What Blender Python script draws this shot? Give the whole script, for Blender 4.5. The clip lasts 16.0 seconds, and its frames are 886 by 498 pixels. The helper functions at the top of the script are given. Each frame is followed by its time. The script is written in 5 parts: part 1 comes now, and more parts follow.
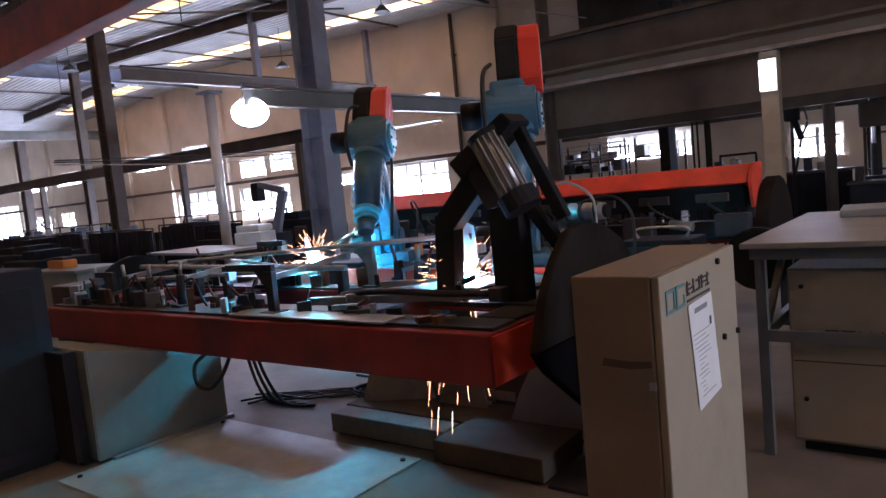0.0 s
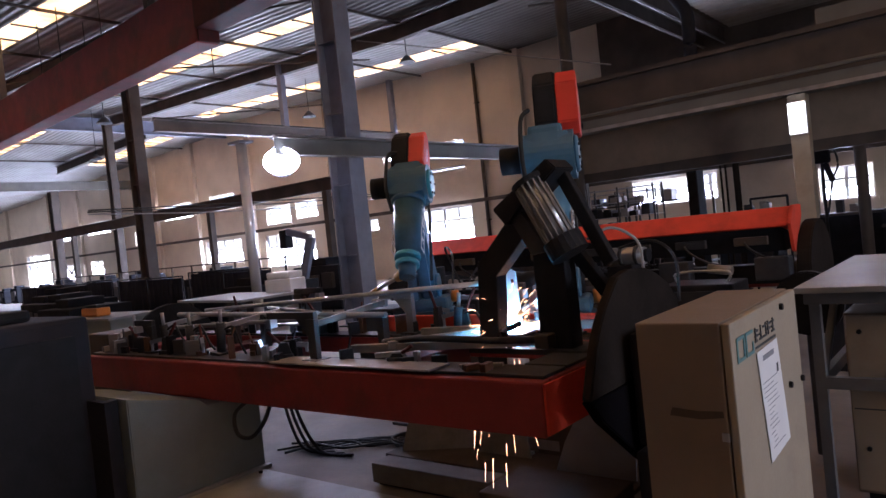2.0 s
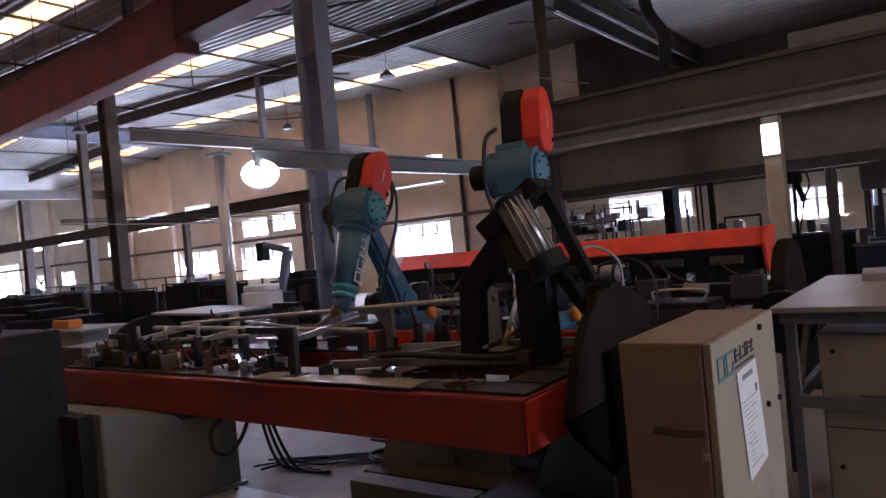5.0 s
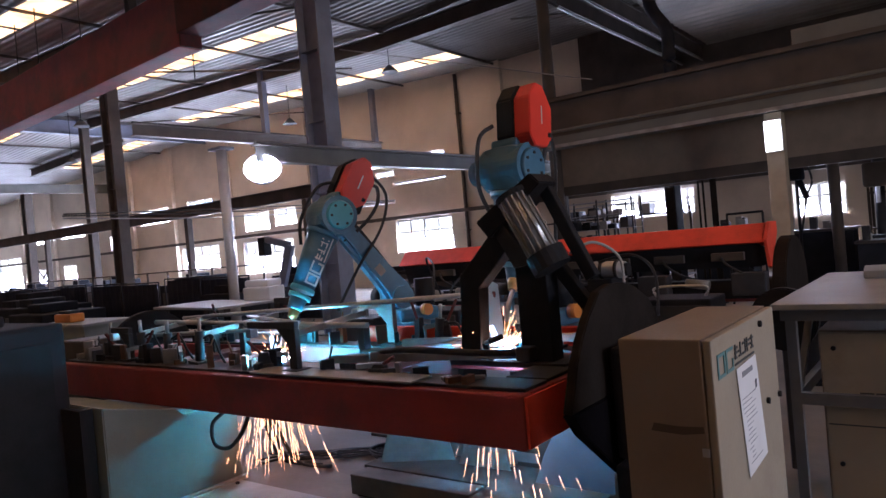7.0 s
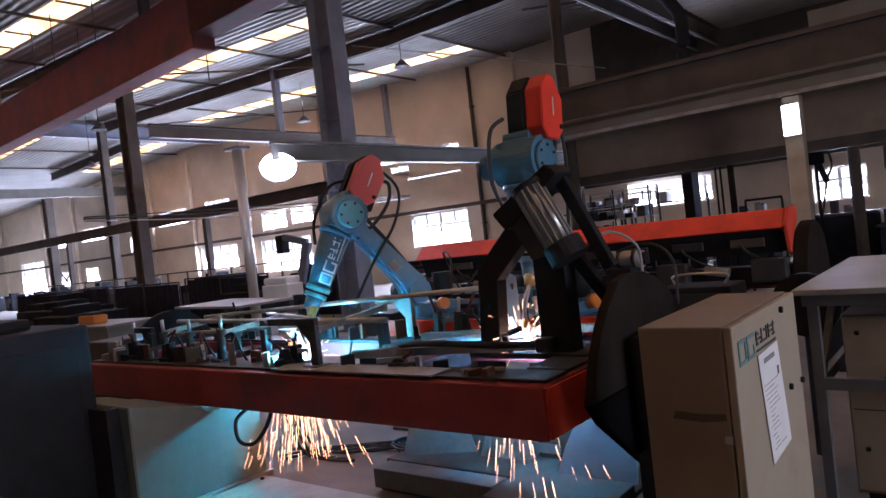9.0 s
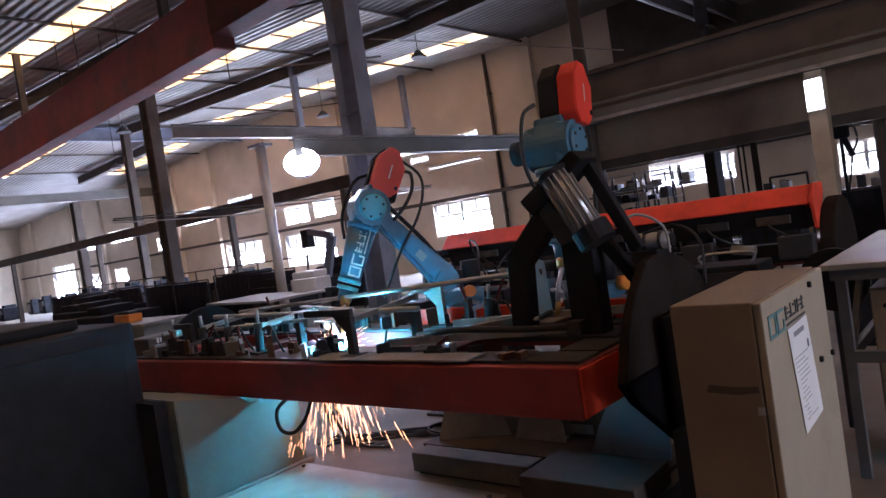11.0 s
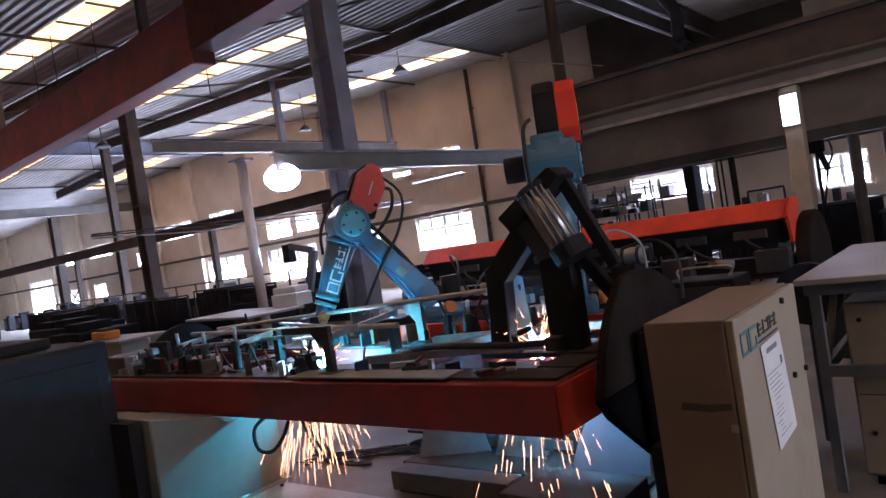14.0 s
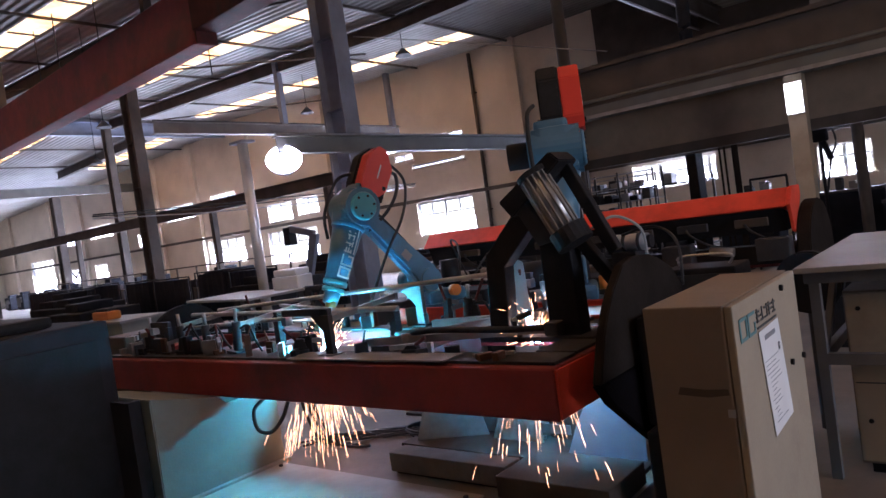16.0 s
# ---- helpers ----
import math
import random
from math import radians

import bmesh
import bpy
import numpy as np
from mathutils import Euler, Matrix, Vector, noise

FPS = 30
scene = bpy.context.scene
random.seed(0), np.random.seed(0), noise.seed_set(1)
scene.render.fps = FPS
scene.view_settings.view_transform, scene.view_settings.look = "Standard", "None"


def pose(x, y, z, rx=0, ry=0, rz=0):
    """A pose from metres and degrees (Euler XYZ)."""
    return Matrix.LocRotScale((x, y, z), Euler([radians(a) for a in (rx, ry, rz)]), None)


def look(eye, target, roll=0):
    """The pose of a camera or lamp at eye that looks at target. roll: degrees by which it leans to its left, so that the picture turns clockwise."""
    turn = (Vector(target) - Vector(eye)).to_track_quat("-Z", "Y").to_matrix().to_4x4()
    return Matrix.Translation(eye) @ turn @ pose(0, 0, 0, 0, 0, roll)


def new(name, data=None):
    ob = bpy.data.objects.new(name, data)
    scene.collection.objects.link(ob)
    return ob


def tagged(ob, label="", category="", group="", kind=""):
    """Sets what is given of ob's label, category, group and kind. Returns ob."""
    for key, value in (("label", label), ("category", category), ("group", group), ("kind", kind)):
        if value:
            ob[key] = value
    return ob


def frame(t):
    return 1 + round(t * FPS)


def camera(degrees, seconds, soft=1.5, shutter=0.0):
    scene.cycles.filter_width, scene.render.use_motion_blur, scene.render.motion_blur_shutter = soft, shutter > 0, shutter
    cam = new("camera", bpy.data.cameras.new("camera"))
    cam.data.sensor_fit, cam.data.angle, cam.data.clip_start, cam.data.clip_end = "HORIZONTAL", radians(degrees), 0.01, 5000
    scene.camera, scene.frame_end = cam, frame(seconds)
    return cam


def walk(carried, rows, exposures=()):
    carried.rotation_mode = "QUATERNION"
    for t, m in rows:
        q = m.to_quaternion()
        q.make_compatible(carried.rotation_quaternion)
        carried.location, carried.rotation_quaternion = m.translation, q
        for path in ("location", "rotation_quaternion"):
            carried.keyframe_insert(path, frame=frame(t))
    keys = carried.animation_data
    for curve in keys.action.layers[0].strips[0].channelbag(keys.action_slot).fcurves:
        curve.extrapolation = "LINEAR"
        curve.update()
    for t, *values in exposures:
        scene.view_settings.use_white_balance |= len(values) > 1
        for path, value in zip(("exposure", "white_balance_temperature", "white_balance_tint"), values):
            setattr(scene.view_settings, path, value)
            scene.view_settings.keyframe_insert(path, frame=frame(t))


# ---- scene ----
cam = camera(64.8, 16.0)
PATH = [
    (0, (0.176, -0.106, 1.584), (-1.037, 1.475, 1.411), -5.5),
    (0.5, (0.141, -0.138, 1.612), (-1.062, 1.457, 1.523), -7.3),
    (1, (0.084, -0.132, 1.598), (-1.108, 1.472, 1.508), -7.3),
    (1.5, (0.069, -0.158, 1.602), (-1.217, 1.373, 1.547), -6.7),
    (2, (0.063, -0.172, 1.602), (-1.192, 1.385, 1.564), -6.0),
    (2.5, (0.055, -0.175, 1.6), (-1.142, 1.427, 1.576), -4.8),
    (3, (0.048, -0.189, 1.607), (-1.099, 1.45, 1.594), -4.2),
    (3.5, (0.045, -0.192, 1.617), (-1.158, 1.406, 1.603), -5.6),
    (6, (0.049, -0.203, 1.62), (-1.139, 1.406, 1.614), -4.9),
    (6.5, (0.048, -0.198, 1.619), (-1.131, 1.417, 1.605), -4.6),
    (7, (0.052, -0.198, 1.619), (-1.153, 1.398, 1.602), -5.1),
    (7.5, (0.05, -0.196, 1.619), (-1.158, 1.398, 1.6), -5.3),
    (8, (0.053, -0.202, 1.617), (-1.199, 1.358, 1.59), -5.5),
    (8.5, (0.055, -0.208, 1.62), (-1.192, 1.355, 1.586), -5.8),
    (9, (0.056, -0.207, 1.618), (-1.188, 1.359, 1.588), -6.5),
    (11.5, (0.092, -0.331, 1.632), (-1.212, 1.185, 1.58), -9.0),
    (12, (0.1, -0.328, 1.639), (-1.191, 1.2, 1.619), -9.6),
    (12.5, (0.097, -0.314, 1.638), (-1.189, 1.218, 1.633), -9.3),
    (13, (0.105, -0.318, 1.642), (-1.168, 1.225, 1.63), -9.3),
    (13.5, (0.103, -0.304, 1.639), (-1.162, 1.245, 1.619), -9.2),
    (14, (0.103, -0.289, 1.637), (-1.151, 1.269, 1.615), -8.8),
    (14.5, (0.103, -0.292, 1.638), (-1.147, 1.268, 1.615), -8.9),
    (15, (0.107, -0.294, 1.636), (-1.154, 1.259, 1.595), -8.7),
    (15.5, (0.108, -0.292, 1.633), (-1.156, 1.257, 1.573), -8.2),
    (16, (0.105, -0.29, 1.629), (-1.155, 1.261, 1.565), -8.1),
]
walk(cam, [(t, look(eye, target, roll)) for t, eye, target, roll in PATH], [(0, 2.0, 5480, 30), (16, 2.0, 5480, 30)])


# ---- world, sun, large lights ----
SUN_ELEV, SUN_ROT = radians(52), radians(205)
world = bpy.data.worlds.new("sky")
scene.world = world
world.use_nodes = True
wn = world.node_tree
sky = wn.nodes.new("ShaderNodeTexSky")
sky.sky_type, sky.sun_disc = "NISHITA", False
sky.sun_elevation, sky.sun_rotation = SUN_ELEV, SUN_ROT
wn.links.new(sky.outputs[0], wn.nodes["Background"].inputs[0])
wn.nodes["Background"].inputs[1].default_value = 0.15


def lamp(name, kind, m, energy, colour, **extra):
    data = bpy.data.lights.new(name, kind)
    data.energy, data.color = energy, colour
    if "size" in extra:
        data.shape, data.size, data.size_y = "RECTANGLE", extra["size"], extra["size_y"]
    if "angle" in extra:
        data.angle = extra["angle"]
    ob = new(name, data)
    ob.matrix_world = m
    return ob


sun_dir = Vector((math.sin(SUN_ROT) * math.cos(SUN_ELEV), math.cos(SUN_ROT) * math.cos(SUN_ELEV), math.sin(SUN_ELEV)))
lamp("sun", "SUN", look(sun_dir * 30, (0, 0, 0)), 5.0, (1.0, 0.93, 0.82), angle=radians(0.6))

# daylight that enters by the window openings: centre x, width, sill and head
WINDOWS = [(-56.1, 4.1, 0.67, 3.3), (-50.8, 3.0, 3.93, 4.8), (-50.8, 3.1, 1.24, 2.26), (-46.1, 3.1, 4.03, 4.85), (-46.8, 1.7, 1.4, 2.34), (-41.0, 0.86, 2.95, 3.77), (-36.35, 2.95, 4.08, 4.93),
           (-32.0, 2.2, 4.14, 4.99), (-32.3, 3.25, 1.31, 2.6), (-27.45, 1.85, 3.0, 3.9), (-25.35, 1.5, 3.1, 3.92), (-26.8, 3.7, 0.92, 2.53), (-21.3, 1.0, 2.1, 2.65),
           (-17.2, 2.85, 1.36, 2.68), (-16.7, 1.7, 4.75, 5.25), (-17.25, 2.7, 4.1, 4.27), (-19.3, 1.6, 4.92, 5.5), (-19.0, 1.0, 4.5, 4.78), (-8.35, 1.8, 1.85, 2.65), (-6.8, 0.45, 1.85, 2.65), (-3.2, 1.3, 1.44, 2.36)]
WALL_Y = 21.5
# daylight from the wide gate in the east wall, beside the camera
GATE = (0.7, 5.7, 0.0, 4.2)
lamp("gate_daylight", "AREA", look((9.1, 3.2, 2.3), (-10, 3.4, 0.3)), 84, (1.0, 0.94, 0.79), size=4.6, size_y=3.8)
for cx, w, z0, z1 in WINDOWS:
    lamp("window_daylight", "AREA", look((cx, WALL_Y + 0.12, (z0 + z1) / 2), (cx, 0, (z0 + z1) / 2 - 4)), 60 * w * (z1 - z0), (0.84, 0.93, 1.0), size=w * 0.95, size_y=(z1 - z0) * 0.95)


# ---- materials ----
def material(name, colour, rough=0.6, metal=0.0, vary=0.25, scale=6.0, bump=0.15, grain=60.0, stain=None, stain_amount=0.4, spec=0.5):
    m = bpy.data.materials.new(name)
    m.use_nodes = True
    nt = m.node_tree
    b = nt.nodes["Principled BSDF"]
    b.inputs["Metallic"].default_value = metal
    b.inputs["Specular IOR Level"].default_value = spec
    co = nt.nodes.new("ShaderNodeTexCoord")
    big, fine = nt.nodes.new("ShaderNodeTexNoise"), nt.nodes.new("ShaderNodeTexNoise")
    big.inputs["Scale"].default_value, big.inputs["Detail"].default_value = scale, 6
    fine.inputs["Scale"].default_value, fine.inputs["Detail"].default_value = grain, 4
    for n in (big, fine):
        nt.links.new(co.outputs["Object"], n.inputs["Vector"])
    ramp = nt.nodes.new("ShaderNodeValToRGB")
    c = Vector(colour)
    ramp.color_ramp.elements[0].position, ramp.color_ramp.elements[1].position = 0.3, 0.7
    ramp.color_ramp.elements[0].color = (*(c * (1 - vary)), 1)
    ramp.color_ramp.elements[1].color = (*[min(1, v * (1 + vary * 0.6)) for v in c], 1)
    nt.links.new(big.outputs["Fac"], ramp.inputs["Fac"])
    out = ramp.outputs["Color"]
    if stain:
        third = nt.nodes.new("ShaderNodeTexNoise")
        third.inputs["Scale"].default_value, third.inputs["Detail"].default_value, third.inputs["Roughness"].default_value = scale * 0.45, 9, 0.7
        nt.links.new(co.outputs["Object"], third.inputs["Vector"])
        sr = nt.nodes.new("ShaderNodeValToRGB")
        sr.color_ramp.elements[0].position, sr.color_ramp.elements[1].position = 0.5, 0.68
        sr.color_ramp.elements[1].color = (stain_amount,) * 3 + (1,)
        nt.links.new(third.outputs["Fac"], sr.inputs["Fac"])
        mix = nt.nodes.new("ShaderNodeMixRGB")
        mix.inputs["Color2"].default_value = (*stain, 1)
        nt.links.new(sr.outputs["Color"], mix.inputs["Fac"])
        nt.links.new(out, mix.inputs["Color1"])
        out = mix.outputs["Color"]
    nt.links.new(out, b.inputs["Base Color"])
    rr = nt.nodes.new("ShaderNodeMapRange")
    rr.inputs["To Min"].default_value, rr.inputs["To Max"].default_value = max(0.05, rough - 0.12), min(1, rough + 0.12)
    nt.links.new(fine.outputs["Fac"], rr.inputs["Value"])
    nt.links.new(rr.outputs["Result"], b.inputs["Roughness"])
    if bump:
        bp = nt.nodes.new("ShaderNodeBump")
        bp.inputs["Strength"].default_value, bp.inputs["Distance"].default_value = bump, 0.01
        nt.links.new(fine.outputs["Fac"], bp.inputs["Height"])
        nt.links.new(bp.outputs["Normal"], b.inputs["Normal"])
    return m


def glow(name, colour, strength):
    m = bpy.data.materials.new(name)
    m.use_nodes = True
    nt = m.node_tree
    nt.nodes.remove(nt.nodes["Principled BSDF"])
    e = nt.nodes.new("ShaderNodeEmission")
    e.inputs[0].default_value, e.inputs[1].default_value = (*colour, 1), strength
    nt.links.new(e.outputs[0], nt.nodes["Material Output"].inputs[0])
    return m


def sheet(name, colour):
    m = bpy.data.materials.new(name)
    m.use_nodes = True
    nt = m.node_tree
    nt.nodes.remove(nt.nodes["Principled BSDF"])
    t, d, mix = nt.nodes.new("ShaderNodeBsdfTranslucent"), nt.nodes.new("ShaderNodeBsdfDiffuse"), nt.nodes.new("ShaderNodeMixShader")
    n = nt.nodes.new("ShaderNodeTexNoise")
    n.inputs["Scale"].default_value, n.inputs["Detail"].default_value = 1.3, 7
    r = nt.nodes.new("ShaderNodeValToRGB")
    r.color_ramp.elements[0].color = (colour[0] * 0.75, colour[1] * 0.55, colour[2] * 0.4, 1)
    r.color_ramp.elements[1].color = (*colour, 1)
    r.color_ramp.elements[0].position, r.color_ramp.elements[1].position = 0.35, 0.62
    co = nt.nodes.new("ShaderNodeTexCoord")
    nt.links.new(co.outputs["Object"], n.inputs["Vector"])
    nt.links.new(n.outputs["Fac"], r.inputs["Fac"])
    for s in (t, d):
        nt.links.new(r.outputs["Color"], s.inputs["Color"])
    mix.inputs[0].default_value = 0.12
    nt.links.new(t.outputs[0], mix.inputs[1])
    nt.links.new(d.outputs[0], mix.inputs[2])
    nt.links.new(mix.outputs[0], nt.nodes["Material Output"].inputs[0])
    return m


def pane_glass():
    m = bpy.data.materials.new("window_glass")
    m.use_nodes = True
    b = m.node_tree.nodes["Principled BSDF"]
    b.inputs["Transmission Weight"].default_value, b.inputs["Roughness"].default_value, b.inputs["IOR"].default_value = 1.0, 0.03, 1.1
    b.inputs["Base Color"].default_value = (0.95, 0.97, 0.97, 1)
    return m


RED = material("red_paint", (0.27, 0.03, 0.027), 0.55, vary=0.25, scale=3, stain=(0.09, 0.03, 0.025), stain_amount=0.7)
DARK_RED = material("dark_red_paint", (0.1, 0.016, 0.012), 0.7, vary=0.3, scale=4, stain=(0.03, 0.02, 0.018), stain_amount=0.8)
RUST = material("rusty_steel", (0.16, 0.08, 0.045), 0.75, 0.3, vary=0.4, scale=9)
BRIGHT_RED = material("orange_red_paint", (0.82, 0.085, 0.04), 0.65, spec=0.25, vary=0.12, scale=4, stain=(0.3, 0.05, 0.03), stain_amount=0.4)
FEEDER_RED = material("feeder_red_plastic", (0.8, 0.06, 0.03), 0.4, vary=0.06, bump=0.05)
BLUE = material("robot_blue_paint", (0.075, 0.185, 0.28), 0.38, vary=0.18, scale=5, bump=0.04, stain=(0.04, 0.07, 0.09), stain_amount=0.5)
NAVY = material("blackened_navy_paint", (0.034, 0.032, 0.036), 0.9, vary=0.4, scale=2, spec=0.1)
MACHINE = material("sooty_machine_paint", (0.022, 0.023, 0.028), 0.9, vary=0.3, scale=3, spec=0.12)
BROWN = material("dark_brown_machine_paint", (0.045, 0.035, 0.03), 0.6, vary=0.25, scale=4)
BLACK = material("black_steel", (0.014, 0.014, 0.016), 0.65, vary=0.35, scale=7, spec=0.25)
SHADE_BLACK = material("matt_shade_black", (0.006, 0.005, 0.006), 0.95, vary=0.3, scale=5, spec=0.04)
DARK = material("dark_steel", (0.04, 0.04, 0.043), 0.72, 0.2, vary=0.35, scale=5, stain=(0.07, 0.04, 0.025), stain_amount=0.5)
STEEL = material("bare_steel", (0.42, 0.42, 0.43), 0.35, 0.85, vary=0.25, scale=8)
MILL = material("dusty_steel_plate", (0.3, 0.28, 0.26), 0.55, 0.4, vary=0.3, scale=5, stain=(0.14, 0.1, 0.07))
TABLELEG = material("grey_blue_leg_paint", (0.12, 0.125, 0.13), 0.6, vary=0.2, scale=5)
SCREEN = material("navy_curtain_cloth", (0.016, 0.019, 0.032), 0.85, vary=0.25, scale=3, spec=0.15)
BRASS = material("brass", (0.6, 0.4, 0.16), 0.35, 0.9)
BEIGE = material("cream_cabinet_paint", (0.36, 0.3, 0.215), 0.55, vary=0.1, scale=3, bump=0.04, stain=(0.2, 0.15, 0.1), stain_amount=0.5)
TAN = material("darker_tan_paint", (0.23, 0.175, 0.12), 0.65, vary=0.15, scale=3, bump=0.05, stain=(0.16, 0.11, 0.08), stain_amount=0.5)
GREYBOX = material("grey_green_base_paint", (0.2, 0.22, 0.2), 0.6, vary=0.15, scale=3, stain=(0.16, 0.14, 0.11))
DARK_WALL = material("dark_unseen_wall", (0.06, 0.058, 0.056), 0.7, vary=0.2, scale=0.8, grain=12)
WALL = material("cream_wall_plaster", (0.62, 0.53, 0.42), 0.85, vary=0.14, scale=0.6, grain=12, stain=(0.34, 0.27, 0.2), stain_amount=0.35)
CONCRETE = material("concrete_floor", (0.22, 0.19, 0.155), 0.75, vary=0.3, scale=1.2, grain=25, stain=(0.1, 0.09, 0.08), stain_amount=0.5)
ROOF = material("roof_sheet", (0.31, 0.29, 0.275), 0.6, 0.2, vary=0.25, scale=0.7, stain=(0.2, 0.15, 0.11))
STRUCT = material("blue_grey_structural_paint", (0.19, 0.21, 0.27), 0.55, vary=0.2, scale=2, stain=(0.1, 0.07, 0.05))
STRUCT_DARK = material("dark_brown_structural_paint", (0.075, 0.06, 0.048), 0.7, vary=0.3, scale=2, spec=0.3)
FAR_RUN = material("brown_grey_beam_paint", (0.15, 0.13, 0.115), 0.65, vary=0.2, scale=2, stain=(0.09, 0.06, 0.045))
EAST_ROOF = material("dark_brown_roof_sheet", (0.1, 0.083, 0.068), 0.7, vary=0.3, scale=0.8, stain=(0.06, 0.045, 0.035), stain_amount=0.6)
LEAN_ROOF = material("brown_lean_to_sheet", (0.17, 0.138, 0.105), 0.6, vary=0.3, scale=0.8, stain=(0.1, 0.07, 0.05), stain_amount=0.6)
GIRDER = material("grey_green_girder_paint", (0.125, 0.122, 0.105), 0.55, vary=0.2, scale=2)
WHITE = material("white_paint", (0.72, 0.72, 0.7), 0.5, vary=0.08, scale=4, bump=0.04)
POLISHED = material("glossy_pale_paint", (0.72, 0.72, 0.7), 0.22, 0.35, vary=0.1, scale=4, bump=0.03)
PAPER = material("paper", (0.78, 0.77, 0.75), 0.8, vary=0.05, bump=0.02)
INK = material("printed_ink", (0.25, 0.25, 0.26), 0.8, vary=0.1, bump=0)
TEAL = material("teal_print", (0.12, 0.25, 0.25), 0.6, vary=0.08, bump=0)
DARKPRINT = material("dark_print", (0.06, 0.06, 0.06), 0.6, vary=0.08, bump=0)
WHITEPRINT = material("white_print", (0.75, 0.75, 0.75), 0.6, vary=0.05, bump=0)
RUBBER = material("black_rubber", (0.015, 0.015, 0.015), 0.6, vary=0.2)
ORANGE = material("orange_plastic", (0.75, 0.25, 0.03), 0.45, vary=0.1)
TABLETOP = material("grey_table_top", (0.29, 0.285, 0.275), 0.55, vary=0.12, scale=3, stain=(0.2, 0.18, 0.16))
SKYLIGHT = sheet("aged_skylight_sheet", (0.76, 0.47, 0.18))
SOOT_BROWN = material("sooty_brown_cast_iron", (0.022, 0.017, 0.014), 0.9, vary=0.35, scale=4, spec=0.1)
BASE_BROWN = material("brown_base_paint", (0.085, 0.066, 0.05), 0.8, vary=0.3, scale=4, stain=(0.04, 0.03, 0.025))
SLAB_LIGHT = material("brown_grey_sheet", (0.26, 0.24, 0.2), 0.75, vary=0.3, scale=4, stain=(0.07, 0.05, 0.04))
SLAB = material("stained_steel_slab", (0.17, 0.15, 0.125), 0.8, vary=0.35, scale=4, stain=(0.05, 0.04, 0.03), stain_amount=0.6)
PALE_SHEET = material("pale_worn_sheet", (0.38, 0.375, 0.345), 0.6, vary=0.22, scale=3, stain=(0.24, 0.21, 0.17), stain_amount=0.5)
SCUFF = material("greasy_scuff", (0.09, 0.066, 0.045), 0.7)
GLASS = pane_glass()
FLOOD = glow("floodlight_led", (0.86, 0.9, 1.0), 60)
PANEL_GLOW = glow("white_panel_glow", (1.0, 0.97, 0.88), 3.0)
ARC = glow("welding_arc", (0.05, 0.74, 0.93), 470)
ARC_SMALL = glow("small_welding_arc", (0.07, 0.6, 1.0), 180)
SMOKE_GLOW = glow("lit_smoke_cone", (0.45, 0.8, 1.0), 1.2)
SPATTER = glow("white_hot_spatter", (1.0, 0.8, 0.6), 26)
POOL = glow("molten_weld_pool", (1.0, 0.6, 0.35), 20)
SPARK = glow("hot_spark", (1.0, 0.44, 0.18), 2.8)
GALVANISED = material("galvanised_shield_sheet", (0.27, 0.3, 0.33), 0.55, vary=0.15, scale=4, stain=(0.3, 0.26, 0.2), stain_amount=0.4)


# ---- mesh helpers ----
def part(name, bm, mat, parent=None, label="", m=None, smooth=False):
    me = bpy.data.meshes.new(name)
    bmesh.ops.recalc_face_normals(bm, faces=bm.faces)
    if smooth:
        for f in bm.faces:
            f.smooth = len(f.verts) == 4
    bm.to_mesh(me)
    bm.free()
    me.materials.append(mat)
    ob = new(name, me)
    if parent:
        ob.parent = parent
    if m is not None:
        ob.matrix_basis = m
    if label:
        ob["label"] = label
    return ob


def thing(name, m, label, category, group=""):
    ob = new(name)
    ob.matrix_basis = m
    return tagged(ob, label, category, group)


def add_box(bm, x0, x1, y0, y1, z0, z1, bevel=0.0, m=None):
    res = bmesh.ops.create_cube(bm, size=1.0)
    vs = res["verts"]
    bmesh.ops.transform(bm, verts=vs, matrix=Matrix.Translation(((x0 + x1) / 2, (y0 + y1) / 2, (z0 + z1) / 2)) @ Matrix.Diagonal((x1 - x0, y1 - y0, z1 - z0, 1)))
    if bevel:
        es = list({e for v in vs for e in v.link_edges})
        r = bmesh.ops.bevel(bm, geom=es, offset=bevel, segments=2, affect="EDGES", profile=0.6)
        vs = list({v for f in r["faces"] for v in f.verts} | {v for v in vs if v.is_valid})
    if m is not None:
        bmesh.ops.transform(bm, verts=vs, matrix=m)
    return bm


def box(x0, x1, y0, y1, z0, z1, bevel=0.0, m=None):
    return add_box(bmesh.new(), x0, x1, y0, y1, z0, z1, bevel, m)


def add_rod(bm, a, b, r, r2=None, seg=12, cap=True):
    a, b = Vector(a), Vector(b)
    d = b - a
    res = bmesh.ops.create_cone(bm, cap_ends=cap, segments=seg, radius1=r, radius2=r if r2 is None else r2, depth=d.length)
    q = d.to_track_quat("Z", "Y").to_matrix().to_4x4()
    bmesh.ops.transform(bm, verts=res["verts"], matrix=Matrix.Translation((a + b) / 2) @ q)
    return bm


def rod(a, b, r, r2=None, seg=12):
    return add_rod(bmesh.new(), a, b, r, r2, seg)


def add_bar(bm, a, b, w, h, bevel=0.0, up=(0, 0, 1)):
    """A rectangular bar from a to b, w across and h along up."""
    a, b = Vector(a), Vector(b)
    x = (b - a).normalized()
    y = Vector(up).cross(x).normalized()
    z = x.cross(y)
    m = Matrix((x, y, z)).transposed().to_4x4()
    m.translation = (a + b) / 2
    n = (b - a).length
    return add_box(bm, -n / 2, n / 2, -w / 2, w / 2, -h / 2, h / 2, bevel, m)


def bar(a, b, w, h, bevel=0.0, up=(0, 0, 1)):
    return add_bar(bmesh.new(), a, b, w, h, bevel, up)


